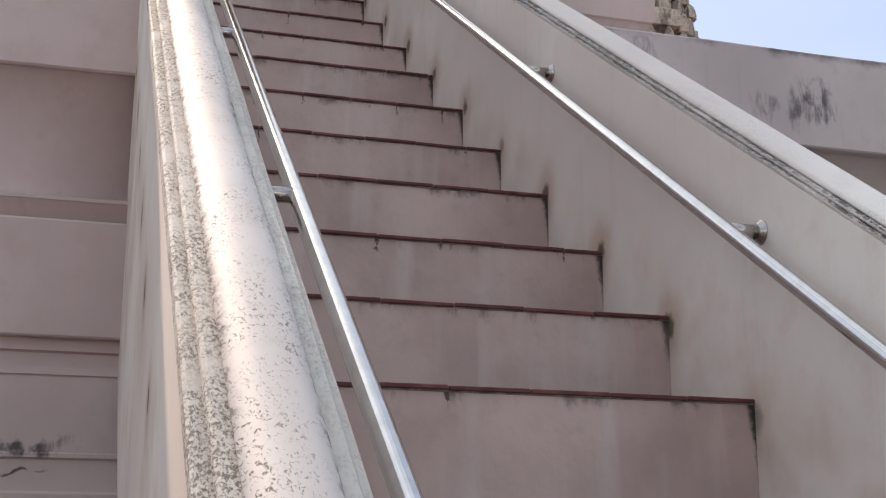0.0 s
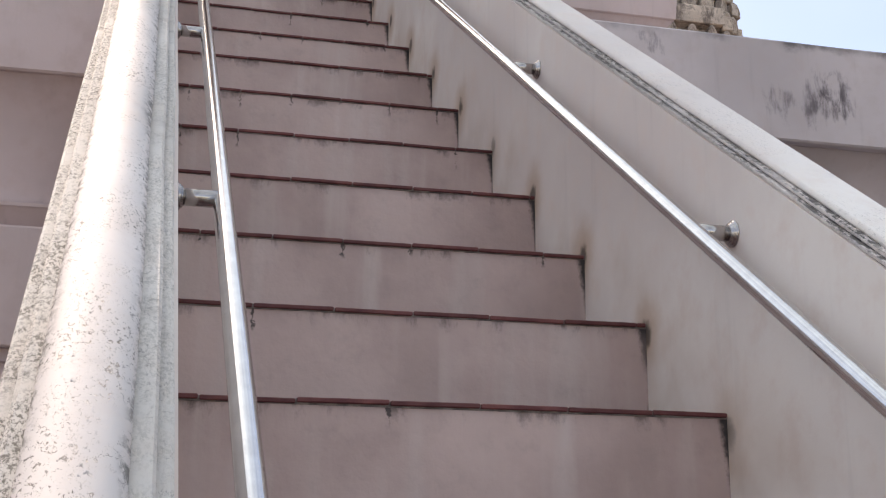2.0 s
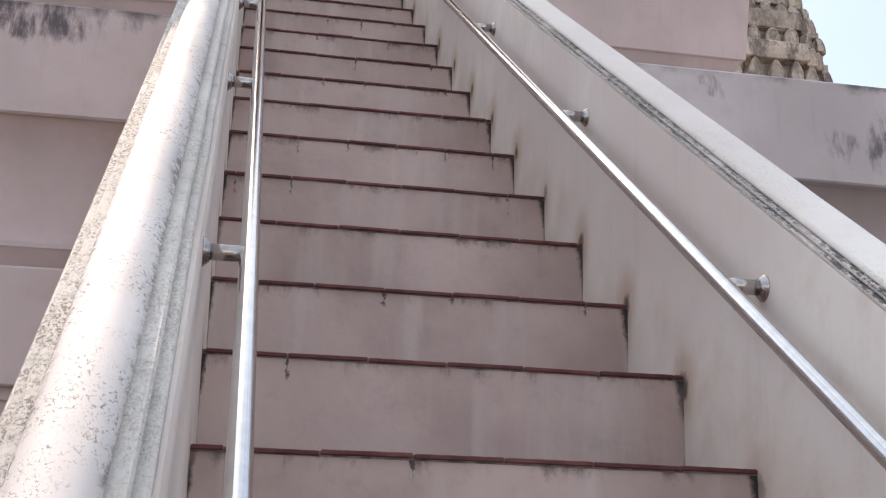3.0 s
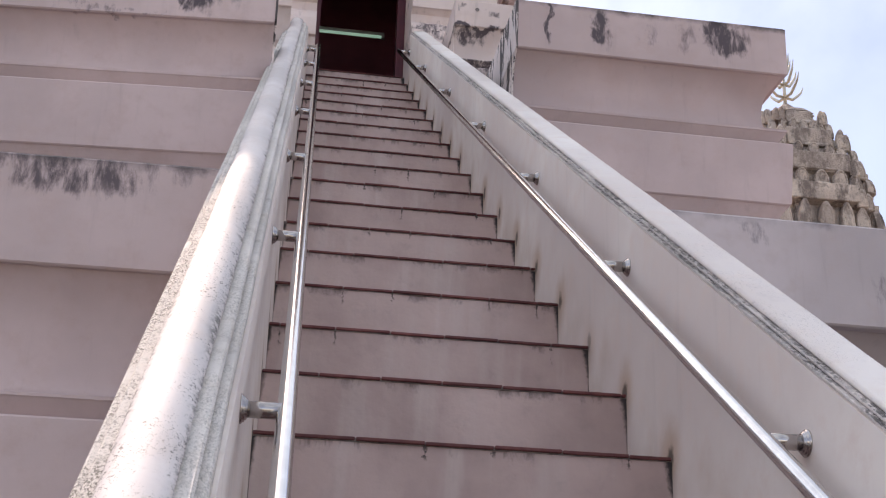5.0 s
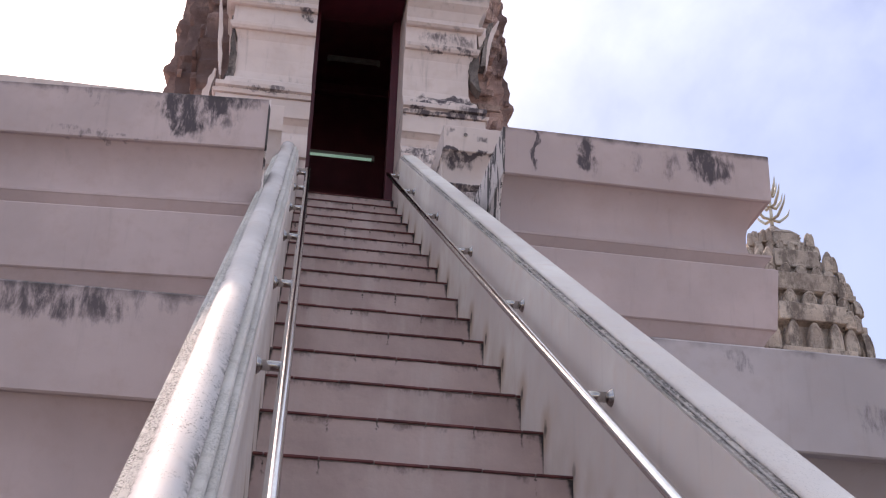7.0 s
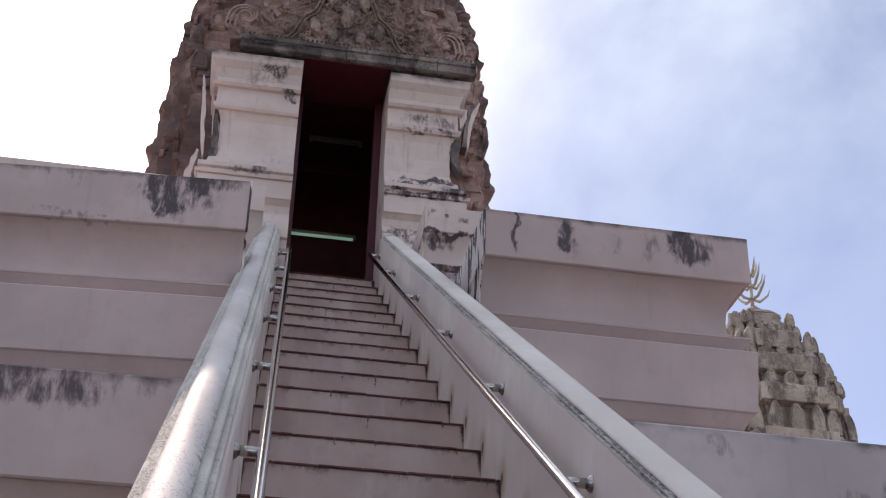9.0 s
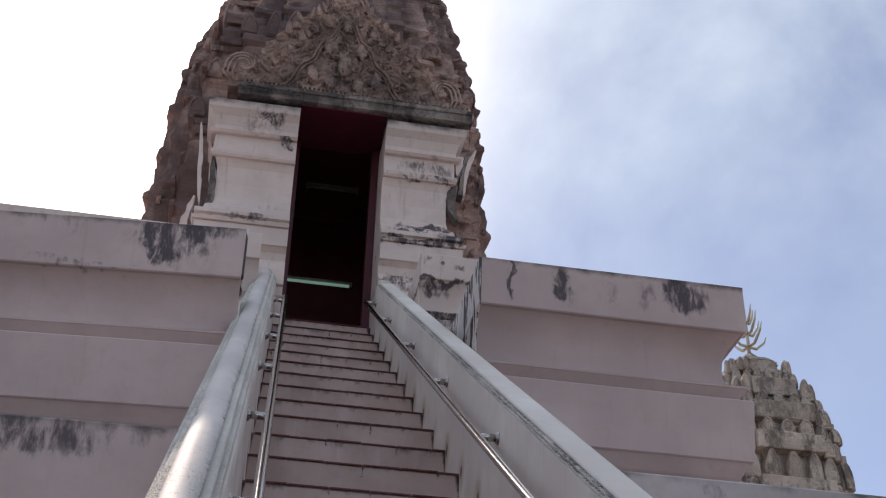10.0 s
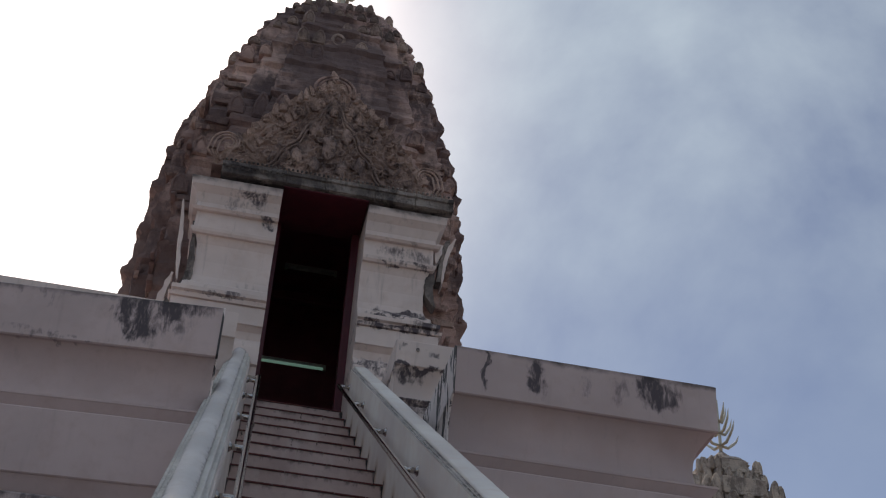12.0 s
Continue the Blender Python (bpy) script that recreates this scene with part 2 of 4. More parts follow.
def old_stone(name, pale, dark, black, scale=1.0, vary=0.35, soot=0.75):
    """Weathered stucco and brick: blotchy, with black lichen on it."""
    n = Nodes(name, 0.92)
    tone = n.mix(n.ramp(n.noise(1.6 * scale, 6, 0.65), 0.35, 0.65), pale, dark)
    tone = n.mix(n.ramp(n.noise(7 * scale, 6, 0.7), 0.5, 0.7, 0, 0.8), tone, [c * 0.5 for c in dark])
    tone = n.mix(n.ramp(n.noise(2.6 * scale, 7, 0.72, (1, 1, 0.5)), 0.47, 0.62, 0, 0.9), tone, black)
    tone = n.mix(n.ramp(n.noise(0.85 * scale, 5, 0.6, (1, 1, 0.8)), 0.43, 0.60, 0, soot), tone, [c * 1.35 for c in black])
    info = n.nt.nodes.new("ShaderNodeObjectInfo")
    tone = n.mix(n.math("MULTIPLY", info.outputs["Random"], vary), tone, [c * 0.6 for c in dark])
    n.bump(n.math("ADD", n.noise(22 * scale, 6, 0.7), n.math("MULTIPLY", n.noise(70 * scale, 3), 0.5)), 0.8, 0.03)
    return n.done(tone)


WHITE = (0.585, 0.46, 0.452)
M_WALL = plaster("balustrade_plaster", (0.86, 0.735, 0.685), grime=0.12, brown_foot=True)
M_CAP = plaster("cap_plaster", (0.70, 0.65, 0.635), grime=0.15, rough=0.68, pits=0.95, edge=0.661)
M_CAP_CLEAN = plaster("clean_cap_plaster", (0.85, 0.755, 0.71), grime=0.15, rough=0.7, pits=0.2)
M_FILLET = plaster("fillet_plaster", (0.70, 0.66, 0.62), grime=0.4, pits=0.4, mottle=0.92, grooves=(0.6065, 0.6335), wide=0.0032, outer=True)
M_FILLET_CLEAN = plaster("clean_fillet_plaster", (0.72, 0.65, 0.62), grime=0.3, pits=0.1, mottle=0.35, grooves=(0.617, 0.631, 0.642), wide=0.0030)
M_UPPER = plaster("upper_plinth_plaster", WHITE, grime=0.22, rim=4.05, blots=(
    (-0.33, 3.97, 0.30, 0.24, 1.35), (-0.12, 4.02, 0.22, 0.10, 1.0), (-0.42, 3.88, 0.1, 0.2, 1.2), (-1.0, 4.02, 0.35, 0.06, 0.6), (-0.85, 3.735, 0.5, 0.03, 0.7),
    (1.66, 3.93, 0.03, 0.2, 1.5), (1.98, 3.9, 0.09, 0.15, 1.4), (2.3, 3.88, 0.09, 0.1, 0.6), (2.5, 3.9, 0.11, 0.12, 0.7),
    (2.75, 3.93, 0.2, 0.17, 1.4), (2.3, 4.05, 0.9, 0.03, 0.8)))
M_END = plaster("streaked_end_plaster", (0.80, 0.71, 0.69), grime=0.3, streaks=True)
M_LOWER = plaster("lower_plinth_plaster", WHITE, grime=0.22, rim=1.90, blots=(
    (-0.62, 1.86, 0.45, 0.16, 1.0), (-0.25, 1.88, 0.2, 0.1, 0.6), (-0.48, 0.10, 0.42, 0.045, 1.15), (-0.5, 0.0, 0.35, 0.014, 1.2)))
# the lower tier's plaster again, with bluer, weaker light put into its colour
M_LOWER_COOL = plaster("cool_lit_plinth_plaster", (0.545, 0.475, 0.485), grime=0.22, rim=1.90, blots=(
    (2.03, 1.83, 0.07, 0.07, 0.6), (2.84, 1.65, 0.14, 0.16, 1.0), (2.6, 1.62, 0.12, 0.1, 0.7)))
# thin blots at z 5.20 and 4.90 also paint shadow lines under the mouldings
M_PORCH = plaster("porch_plaster", (0.73, 0.61, 0.575), grime=0.5, rim=7.44, blots=(
    (0.16, 7.33, 0.17, 0.10, 1.2), (0.34, 7.10, 0.10, 0.07, 1.1), (1.62, 5.20, 0.3, 0.04, 1.5), (1.62, 4.90, 0.3, 0.04, 1.4), (1.75, 5.36, 0.08, 0.05, 0.9), (1.9, 6.22, 0.2, 0.12, 1.2), (1.5, 6.30, 0.3, 0.03, 1.2),
    (1.62, 7.02, 0.35, 0.12, 0.9), (0.1, 7.25, 0.3, 0.2, 0.6), (1.7, 6.36, 0.4, 0.06, 1.3), (1.6, 6.16, 0.5, 0.06, 1.3), (1.62, 6.9, 0.4, 0.04, 1.0), (0.0, 6.2, 0.4, 0.05, 0.9), (1.4, 5.75, 0.3, 0.12, 1.0), (1.6, 5.16, 0.2, 0.09, 1.0), (1.65, 4.86, 0.25, 0.1, 1.0), (1.5, 5.4, 0.06, 0.05, 0.8)))
M_RISER = riser_plaster()
M_TILE = simple("terracotta_tile", (0.115, 0.024, 0.027), (0.21, 0.065, 0.06), 18, 0.7, bump=0.3, vary=0.5)
M_MORTAR = simple("mortar", (0.10, 0.08, 0.078), (0.30, 0.26, 0.245), 30, 0.9, bump=0.5)
M_STEEL = simple("stainless_steel", (0.62, 0.605, 0.595), (0.70, 0.69, 0.68), 25, 0.15, 1.0, bump=0.0)
# bracket steel, darker and browner: the wall's reflection is put into its colour
M_BRACKET = simple("wall_toned_steel", (0.40, 0.37, 0.355), (0.50, 0.465, 0.45), 25, 0.24, 1.0, bump=0.0)
M_STONE = old_stone("weathered_stucco", (0.74, 0.50, 0.43), (0.47, 0.30, 0.265), (0.085, 0.056, 0.058), 1.0, 0.4, 0.85)
M_RELIEF = old_stone("carved_stucco", (0.72, 0.50, 0.42), (0.48, 0.325, 0.275), (0.115, 0.082, 0.08), 1.4, 0.35, 0.45)
M_PALE = old_stone("pale_stucco", (0.74, 0.55, 0.47), (0.48, 0.345, 0.30), (0.11, 0.08, 0.078), 1.3, 0.5, 0.6)
M_LINTEL = old_stone("lintel_stone", (0.46, 0.40, 0.37), (0.27, 0.225, 0.21), (0.06, 0.05, 0.05), 2.2)
M_CREAM = old_stone("cream_stucco", (0.80, 0.68, 0.58), (0.60, 0.49, 0.42), (0.16, 0.125, 0.11), 1.5, 0.35, 0.4)
M_RED = simple("red_paint", (0.07, 0.006, 0.015), (0.10, 0.010, 0.02), 6, 0.5, bump=0.1)
M_ROOM = simple("dim_room_paint", (0.15, 0.026, 0.05), (0.20, 0.036, 0.062), 3, 0.6, bump=0.1)
M_METAL = simple("gilded_metal", (0.50, 0.45, 0.36), (0.62, 0.56, 0.46), 12, 0.5, 0.4, bump=0.1)
M_GROUND = simple("concrete_ground", (0.085, 0.074, 0.063), (0.14, 0.122, 0.105), 2.5, 0.9, bump=0.3)
M_LAMPBODY = simple("lamp_enamel", (0.30, 0.30, 0.28), (0.38, 0.38, 0.36), 20, 0.4, bump=0.0)


def lit_tube():
    n = Nodes("lit_tube", 0.4)
    n.bsdf.inputs["Emission Color"].default_value = (0.42, 1.0, 0.86, 1)
    n.bsdf.inputs["Emission Strength"].default_value = 0.14
    return n.done((0.7, 0.75, 0.7))


M_TUBE = lit_tube()


# ---- mesh helpers ----
def part(name, bm, material, parent=None, label="", smooth=False):
    """Links a bmesh as one mesh object, under a thing or part if given."""
    mesh = bpy.data.meshes.new(name)
    bmesh.ops.recalc_face_normals(bm, faces=bm.faces)
    for f in bm.faces:
        f.smooth = smooth
    bm.to_mesh(mesh)
    bm.free()
    mesh.materials.append(material)
    ob = new(name, mesh)
    ob.parent = parent
    if label:
        ob["label"] = label
    return ob


def shared(name, mesh, m, parent=None):
    ob = new(name, mesh)
    ob.parent = parent
    ob.matrix_local = m
    return ob


def mesh_of(name, bm, material, smooth=False):
    mesh = bpy.data.meshes.new(name)
    bmesh.ops.recalc_face_normals(bm, faces=bm.faces)
    for f in bm.faces:
        f.smooth = smooth
    bm.to_mesh(mesh)
    bm.free()
    mesh.materials.append(material)
    return mesh


def thing(name, label, category, group="", kind="", at=(0, 0, 0)):
    ob = new(name)
    ob.location = at
    return tagged(ob, label, category, group, kind)


def loft(bm, rings, closed=True, caps=True):
    """Skins a list of rings of points, each with as many points."""
    rows = [[bm.verts.new(p) for p in ring] for ring in rings]
    n = len(rows[0])
    for a, b in zip(rows, rows[1:]):
        for i in range(n if closed else n - 1):
            bm.faces.new((a[i], a[(i + 1) % n], b[(i + 1) % n], b[i]))
    if caps and closed:
        bm.faces.new(rows[0][::-1])
        bm.faces.new(rows[-1])
    return rows


def box(bm, x0, x1, y0, y1, z0, z1, bevel=0.0):
    ring = lambda z: [(x0, y0, z), (x1, y0, z), (x1, y1, z), (x0, y1, z)]
    if bevel:
        b = bevel
        inner = lambda z: [(x0 + b, y0 + b, z), (x1 - b, y0 + b, z), (x1 - b, y1 - b, z), (x0 + b, y1 - b, z)]
        loft(bm, [inner(z0), ring(z0 + b), ring(z1 - b), inner(z1)])
    else:
        loft(bm, [ring(z0), ring(z1)])
    return bm


def box_of(x0, x1, y0, y1, z0, z1, bevel=0.006):
    bm = bmesh.new()
    box(bm, x0, x1, y0, y1, z0, z1, bevel)
    return bm


def ramp_line(path, n):
    """n + 1 points spread evenly along a bent line of tuples."""
    out = []
    for i in range(n + 1):
        f = i / n * (len(path) - 1)
        k = min(int(f), len(path) - 2)
        out.append(tuple(a + (b - a) * (f - k) for a, b in zip(path[k], path[k + 1])))
    return out


def tube(bm, points, radius, sides=10, taper=None):
    """A round bar along points; taper gives each point's share of the radius."""
    pts = [Vector(p) for p in points]
    rings, side = [], None
    for i, p in enumerate(pts):
        way = (pts[min(i + 1, len(pts) - 1)] - pts[max(i - 1, 0)]).normalized()
        if side is None:
            side = way.orthogonal().normalized()
        side = (side - way * side.dot(way)).normalized()
        up = way.cross(side)
        r = radius * (taper[i] if taper else 1)
        rings.append([p + r * (math.cos(a) * side + math.sin(a) * up) for a in (2 * math.pi * k / sides for k in range(sides))])
    loft(bm, rings)


def disc_bar(bm, start, end, r0, r1=None, sides=16):
    tube(bm, [start, end], r0, sides, [1, (r1 or r0) / r0])


def spiral(cx, cz, r, turns, start, way, y, n=26):
    return [(cx + way * r * (1 - 0.86 * i / n) * math.cos(start + turns * 2 * math.pi * i / n), y - 0.03 * math.sin(math.pi * i / n), cz + r * (1 - 0.86 * i / n) * math.sin(start + turns * 2 * math.pi * i / n)) for i in range(n + 1)]


def moulded(bm, profile, x0, x1, y0, y1, left=1, right=1, front=1, skew=0.0):
    """A block whose sides follow a profile of (out, z), turned round its corners."""
    n = max(1, int((x1 - x0) / 0.5))
    rings = []
    for out, z in profile:
        a, b, c = x0 - out * left, x1 + out * right, y0 - out * front
        row = [(a + (b - a) * i / n, c + skew * (b - a) * (1 - i / n) + 0.004 * noise.noise((i * 1.7, z * 3, x0)), z + 0.004 * noise.noise((i * 1.3, z, 7 + x0))) for i in range(n + 1)]
        rings.append(row + [(b, y1, z), (a, y1, z)])
    loft(bm, rings)
    return bm


# ---- the ground ----
GROUND_Z = -1.72
bm = bmesh.new()
loft(bm, [[(-900, -900, GROUND_Z - 1), (900, -900, GROUND_Z - 1), (900, 900, GROUND_Z - 1), (-900, 900, GROUND_Z - 1)], [(-900, -900, GROUND_Z), (900, -900, GROUND_Z), (900, 900, GROUND_Z), (-900, 900, GROUND_Z)]])
tagged(part("ground", bm, M_GROUND), "worn grey concrete ground around the temple", "ground", kind="structure")

# ---- the stairs ----
TREAD, RISE, SLOPE = 0.4027, 0.2875, 0.694
RIGHT = 1.22                       # inner face of the right balustrade
TILE = 0.182
SLACK = [(-0.004, 0.040), (-0.013, 0.015), (-0.026, -0.01), (-0.028, -0.016), (-0.005, -0.019), (0.016, -0.008), (0.007, -0.006), (0.013, -0.007), (0.03, 0.003), (0.02, 0.002)]
FIRST, LAST = -6, 19


def left_face(y):
    return 0.080 + 0.0389 * y


def nosing(k):
    dy, dz = SLACK[k] if 0 <= k < len(SLACK) else (0.0, 0.0)
    return k * TREAD + dy, k * RISE + dz


def staircase():
    top = thing("staircase", "steep cement staircase with red terracotta tile nosings, stained with drips", "staircase")
    rng = random.Random(4)
    for k in range(FIRST, LAST + 1):
        y, z = nosing(k)
        z0 = nosing(k - 1)[1] - 0.02 if k > FIRST else GROUND_Z
        y1 = nosing(k + 1)[0] + 0.05
        joint = rng.uniform(0, 1)
        a, b = left_face(y) - 0.02, RIGHT + 0.02
        bm = bmesh.new()
        uj, ue = bm.loops.layers.uv.new("joints"), bm.loops.layers.uv.new("ends")
        n = 14
        rows = []
        for dz in (z0, z0 + (z - z0) * 0.35, z0 + (z - z0) * 0.7, z - 0.0145):
            rows.append([(a + (b - a) * i / n, y + 0.006 + 0.004 * noise.noise((i * 0.6, dz * 4, k)), dz) for i in range(n + 1)])
        rows.append([(p[0], y1, z - 0.0145) for p in rows[-1]])
        rows.append([(p[0], y1, z0) for p in rows[-1]])
        loft(bm, rows + [rows[0]], closed=False)
        for f in bm.faces:
            for loop in f.loops:
                c = loop.vert.co
                loop[uj].uv = ((c.x - left_face(y)) / TILE + joint + 0.5, z - c.z)
                loop[ue].uv = (min(RIGHT - c.x, (c.x - left_face(y)) * 1.6), z - c.z)
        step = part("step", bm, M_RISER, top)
        # the tile row along the edge
        x = left_face(y) - joint * TILE
        while x < RIGHT - 0.012:
            u0, u1 = max(x + 0.0018, left_face(y) + 0.002), min(x + TILE - 0.0018, RIGHT - 0.003)
            if u1 - u0 > 0.012:
                bm = bmesh.new()
                lift, tilt = rng.uniform(-0.001, 0.001), rng.uniform(-0.0012, 0.0012)
                box(bm, u0, u1, y - 0.003 + rng.uniform(-0.003, 0.002), y + TILE, z - 0.0125 + lift, z - 0.003 + lift, 0.0018)
                for v in bm.verts:
                    v.co.z += tilt * (v.co.x - u0) / TILE
                part("tile", bm, M_TILE, step)
            x += TILE
        # mortar bed behind the tiles
        bm = bmesh.new()
        box(bm, left_face(y) - 0.01, RIGHT + 0.01, y + 0.004, y1 - 0.06, z - 0.0155, z - 0.0045)
        part("mortar_bed", bm, M_MORTAR, step)
    return top


# ---- the balustrades ----
WALL_SECTION = [(0.0, -1.15), (0.0, 0.562), (-0.178, 0.562), (-0.178, -1.15)]
ARC = [(-0.099 + 0.052 * math.cos(a), 0.630 + 0.043 * math.sin(a)) for a in (math.pi * i / 12 for i in range(13))]
LOW_FILLET = [(-0.02, 0.558), (-0.016, 0.560), (-0.016, 0.568), (-0.009, 0.569), (-0.007, 0.574), (-0.007, 0.596), (-0.011, 0.602), (-0.186, 0.602), (-0.191, 0.596), (-0.191, 0.556), (-0.186, 0.552), (-0.17, 0.55)]
HIGH_FILLET = [(-0.038, 0.600), (-0.038, 0.609), (-0.025, 0.610), (-0.024, 0.622), (-0.028, 0.629), (-0.166, 0.629), (-0.171, 0.622), (-0.171, 0.611), (-0.161, 0.610), (-0.161, 0.600)]
ROUND = [(-0.057, 0.626), (-0.057, 0.633), (-0.050, 0.634)] + ARC[1:-1] + [(-0.148, 0.634), (-0.140, 0.633), (-0.140, 0.626)]


def balustrade(mirrored):
    top = thing("balustrade", "sloping white plastered stair balustrade with a rounded weathered coping", "balustrade", "balustrades of the stair")
    y0, y1, n = -2.15, 7.25, 72

    def sweep(section, wobble):
        if mirrored:  # the coping on this side is broader, its fillets narrower
            lifted = lambda h: h if h < 0.5 else 0.633 + (h - 0.55) * 0.29 if h < 0.602 else 0.648 + (h - 0.602) * 0.41 if h < 0.629 else 0.659 + (h - 0.629) * 0.60
            section = [(off * 0.15 if off > 0 else off * 0.5 if off > -0.07 else max(off, -0.155), lifted(h)) for off, h in section]
        bm = bmesh.new()
        rings = []
        for i in range(n + 1):
            y = y0 + (y1 - y0) * i / n
            ring = []
            for j, (off, h) in enumerate(section):
                w = wobble * noise.noise((y * 1.7, j * 0.31, 3.0 + 5 * mirrored))
                w2 = wobble * noise.noise((y * 6.1, j * 0.9, 9.0))
                x = RIGHT - off - w if mirrored else left_face(y) + off + w
                ring.append((x, y, max(SLOPE * y + h - 0.018 * mirrored + w + 0.5 * w2, GROUND_Z)))
            rings.append(ring)
        loft(bm, rings)
        return bm

    part("wall", sweep(WALL_SECTION, 0.002), M_WALL, top)
    part("lower_fillet", sweep(LOW_FILLET, 0.003), M_FILLET_CLEAN if mirrored else M_FILLET, top, "mould-stained lower fillet")
    part("upper_fillet", sweep(HIGH_FILLET, 0.003), M_FILLET_CLEAN if mirrored else M_FILLET, top, "mould-stained upper fillet")
    part("coping", sweep(ROUND, 0.003), M_CAP_CLEAN if mirrored else M_CAP, top, "pitted half-round white coping", smooth=True)
    return top


# ---- the handrails ----
RAIL_H, RAIL_OUT = 0.450, 0.088
BRACKETS = {True: [-1.32, -0.07, 1.132, 2.385, 3.635, 4.89, 6.14, 7.21], False: [-1.365, -0.085, 1.16, 2.37, 3.55, 4.64, 5.67, 6.65]}


def handrail(mirrored):
    top = thing("handrail", "polished stainless steel tube handrail on wall brackets", "handrail", "handrails of the stair")
    face = (lambda y: RIGHT) if mirrored else left_face
    way = -1 if mirrored else 1
    at = lambda y: (face(y) + way * RAIL_OUT, y, SLOPE * y + RAIL_H)
    pts = [at(-1.75 + (9.02 if mirrored else 8.75) * i / 20) for i in range(21)]
    ex, ey, ez = pts[-1]
    if not mirrored:
        pts += [(ex, ey + 0.07, ez + 0.03), (ex - 0.03, ey + 0.10, ez + 0.035), (ex - 0.10, ey + 0.10, ez + 0.035)]
    bm = bmesh.new()
    tube(bm, pts, 0.0188, 16)
    part("rail", bm, M_STEEL, top, smooth=True)
    for y in BRACKETS[mirrored]:
        x, _, z = at(y)
        w = face(y)
        bm = bmesh.new()
        disc_bar(bm, (w, y, z), (x, y, z), 0.0165)
        arm = part("bracket", bm, M_BRACKET, top, smooth=True)
        bm = bmesh.new()
        rings = [(-0.004, 1.0), (0.005, 1.0), (0.0065, 0.93), (0.0075, 0.86), (0.012, 0.86), (0.0135, 0.80), (0.014, 0.74), (0.018, 0.72), (0.0195, 0.62)]
        tube(bm, [(w + way * d * 0.72, y, z) for d, _ in rings], 0.029, 20, [r for _, r in rings])
        part("flange", bm, M_BRACKET, arm, "stepped round steel wall flange", smooth=True)
    return top


# ---- the plinth ----
def hollow(z0, z1, deep):
    """A cavetto under a fascia: set in at the top, deepest below its middle, with a thin lip at its foot."""
    h = z1 - z0
    key = ((0.20, 0.0), (0.46, 0.015), (0.78, 0.055), (0.93, 0.13), (1.0, 0.26), (1.0, 0.40), (0.94, 0.56), (0.81, 0.71), (0.60, 0.84), (0.36, 0.94), (0.16, 1.0))
    out = []
    for i in range(len(key) - 1):
        a, b, c, d = key[max(i - 1, 0)], key[i], key[i + 1], key[min(i + 2, len(key) - 1)]
        for f in (0.0, 0.34, 0.67):
            out.append(tuple(0.5 * (2 * q + (r - p) * f + (2 * p - 5 * q + 4 * r - t) * f * f + (3 * q - p - 3 * r + t) * f ** 3) for p, q, r, t in zip(a, b, c, d)))
    return [(-deep * k, z0 + h * u) for k, u in out + [key[-1]]]


UPPER_PARTS = [
    ("footing", [(-0.10, 1.75), (-0.10, 2.79), (-0.09, 2.80)]),
    ("groove", [(-0.098, 2.80), (-0.09, 2.81), (-0.05, 2.872), (-0.04, 2.886)]),
    ("block", [(-0.034, 2.886), (-0.026, 2.893), (0.0, 3.262), (-0.008, 3.271)]),
    ("fillet", [(-0.085, 3.270), (-0.078, 3.278), (-0.028, 3.350), (-0.022, 3.355), (-0.022, 3.367), (-0.028, 3.371)]),
    ("hollow", hollow(3.372, 3.732, 0.130)),
    ("fascia", [(-0.008, 3.728), (0.0, 3.735), (0.003, 4.04), (-0.008, 4.05)]),
]
LOWER_PARTS = [
    ("footing", [(0.0, GROUND_Z), (0.0, -1.0), (-0.04, -0.99), (-0.04, -0.6), (0.01, -0.59), (0.01, -0.06), (0.0, -0.05)]),
    ("ledge", [(-0.012, -0.05), (-0.012, 0.055), (0.0, 0.062), (0.0, 0.075), (-0.006, 0.08)]),
    ("base_block", [(-0.01, 0.079), (-0.01, 0.335), (-0.014, 0.345)]),
    ("groove", [(-0.004, 0.344), (-0.004, 0.372), (-0.065, 0.378), (-0.065, 0.428), (-0.045, 0.434), (-0.045, 0.478)]),
    ("block", [(-0.006, 0.476), (0.0, 0.482), (0.0, 0.888), (-0.008, 0.897)]),
    ("fillet", [(-0.085, 0.893), (-0.078, 0.900), (-0.028, 0.967), (-0.022, 0.972), (-0.022, 0.983), (-0.028, 0.987)]),
    ("hollow", hollow(0.988, 1.466, 0.150)),
    ("fascia", [(-0.008, 1.462), (0.0, 1.469), (0.003, 1.89), (-0.008, 1.90)]),
]


def plinth(parts, x0, x1, y0, y1, left, right, material, label, skew=0.0):
    top = thing("plinth", label, "plinth", kind="structure")
    for name, profile in parts:
        part(name, moulded(bmesh.new(), profile, x0, x1, y0, y1, left, right, 1, skew), material, top, smooth=name == "hollow")
    return top


THIRD_PARTS = [
    ("block", [(-0.02, 3.6), (-0.02, 4.86), (-0.03, 4.87)]),
    ("fillet", [(-0.06, 4.868), (-0.055, 4.875), (-0.018, 4.915), (-0.012, 4.92), (-0.012, 4.93)]),
    ("hollow", hollow(4.93, 5.222, 0.085)),
    ("fascia", [(-0.008, 5.218), (0.0, 5.225), (0.002, 5.44), (-0.008, 5.448)]),
]

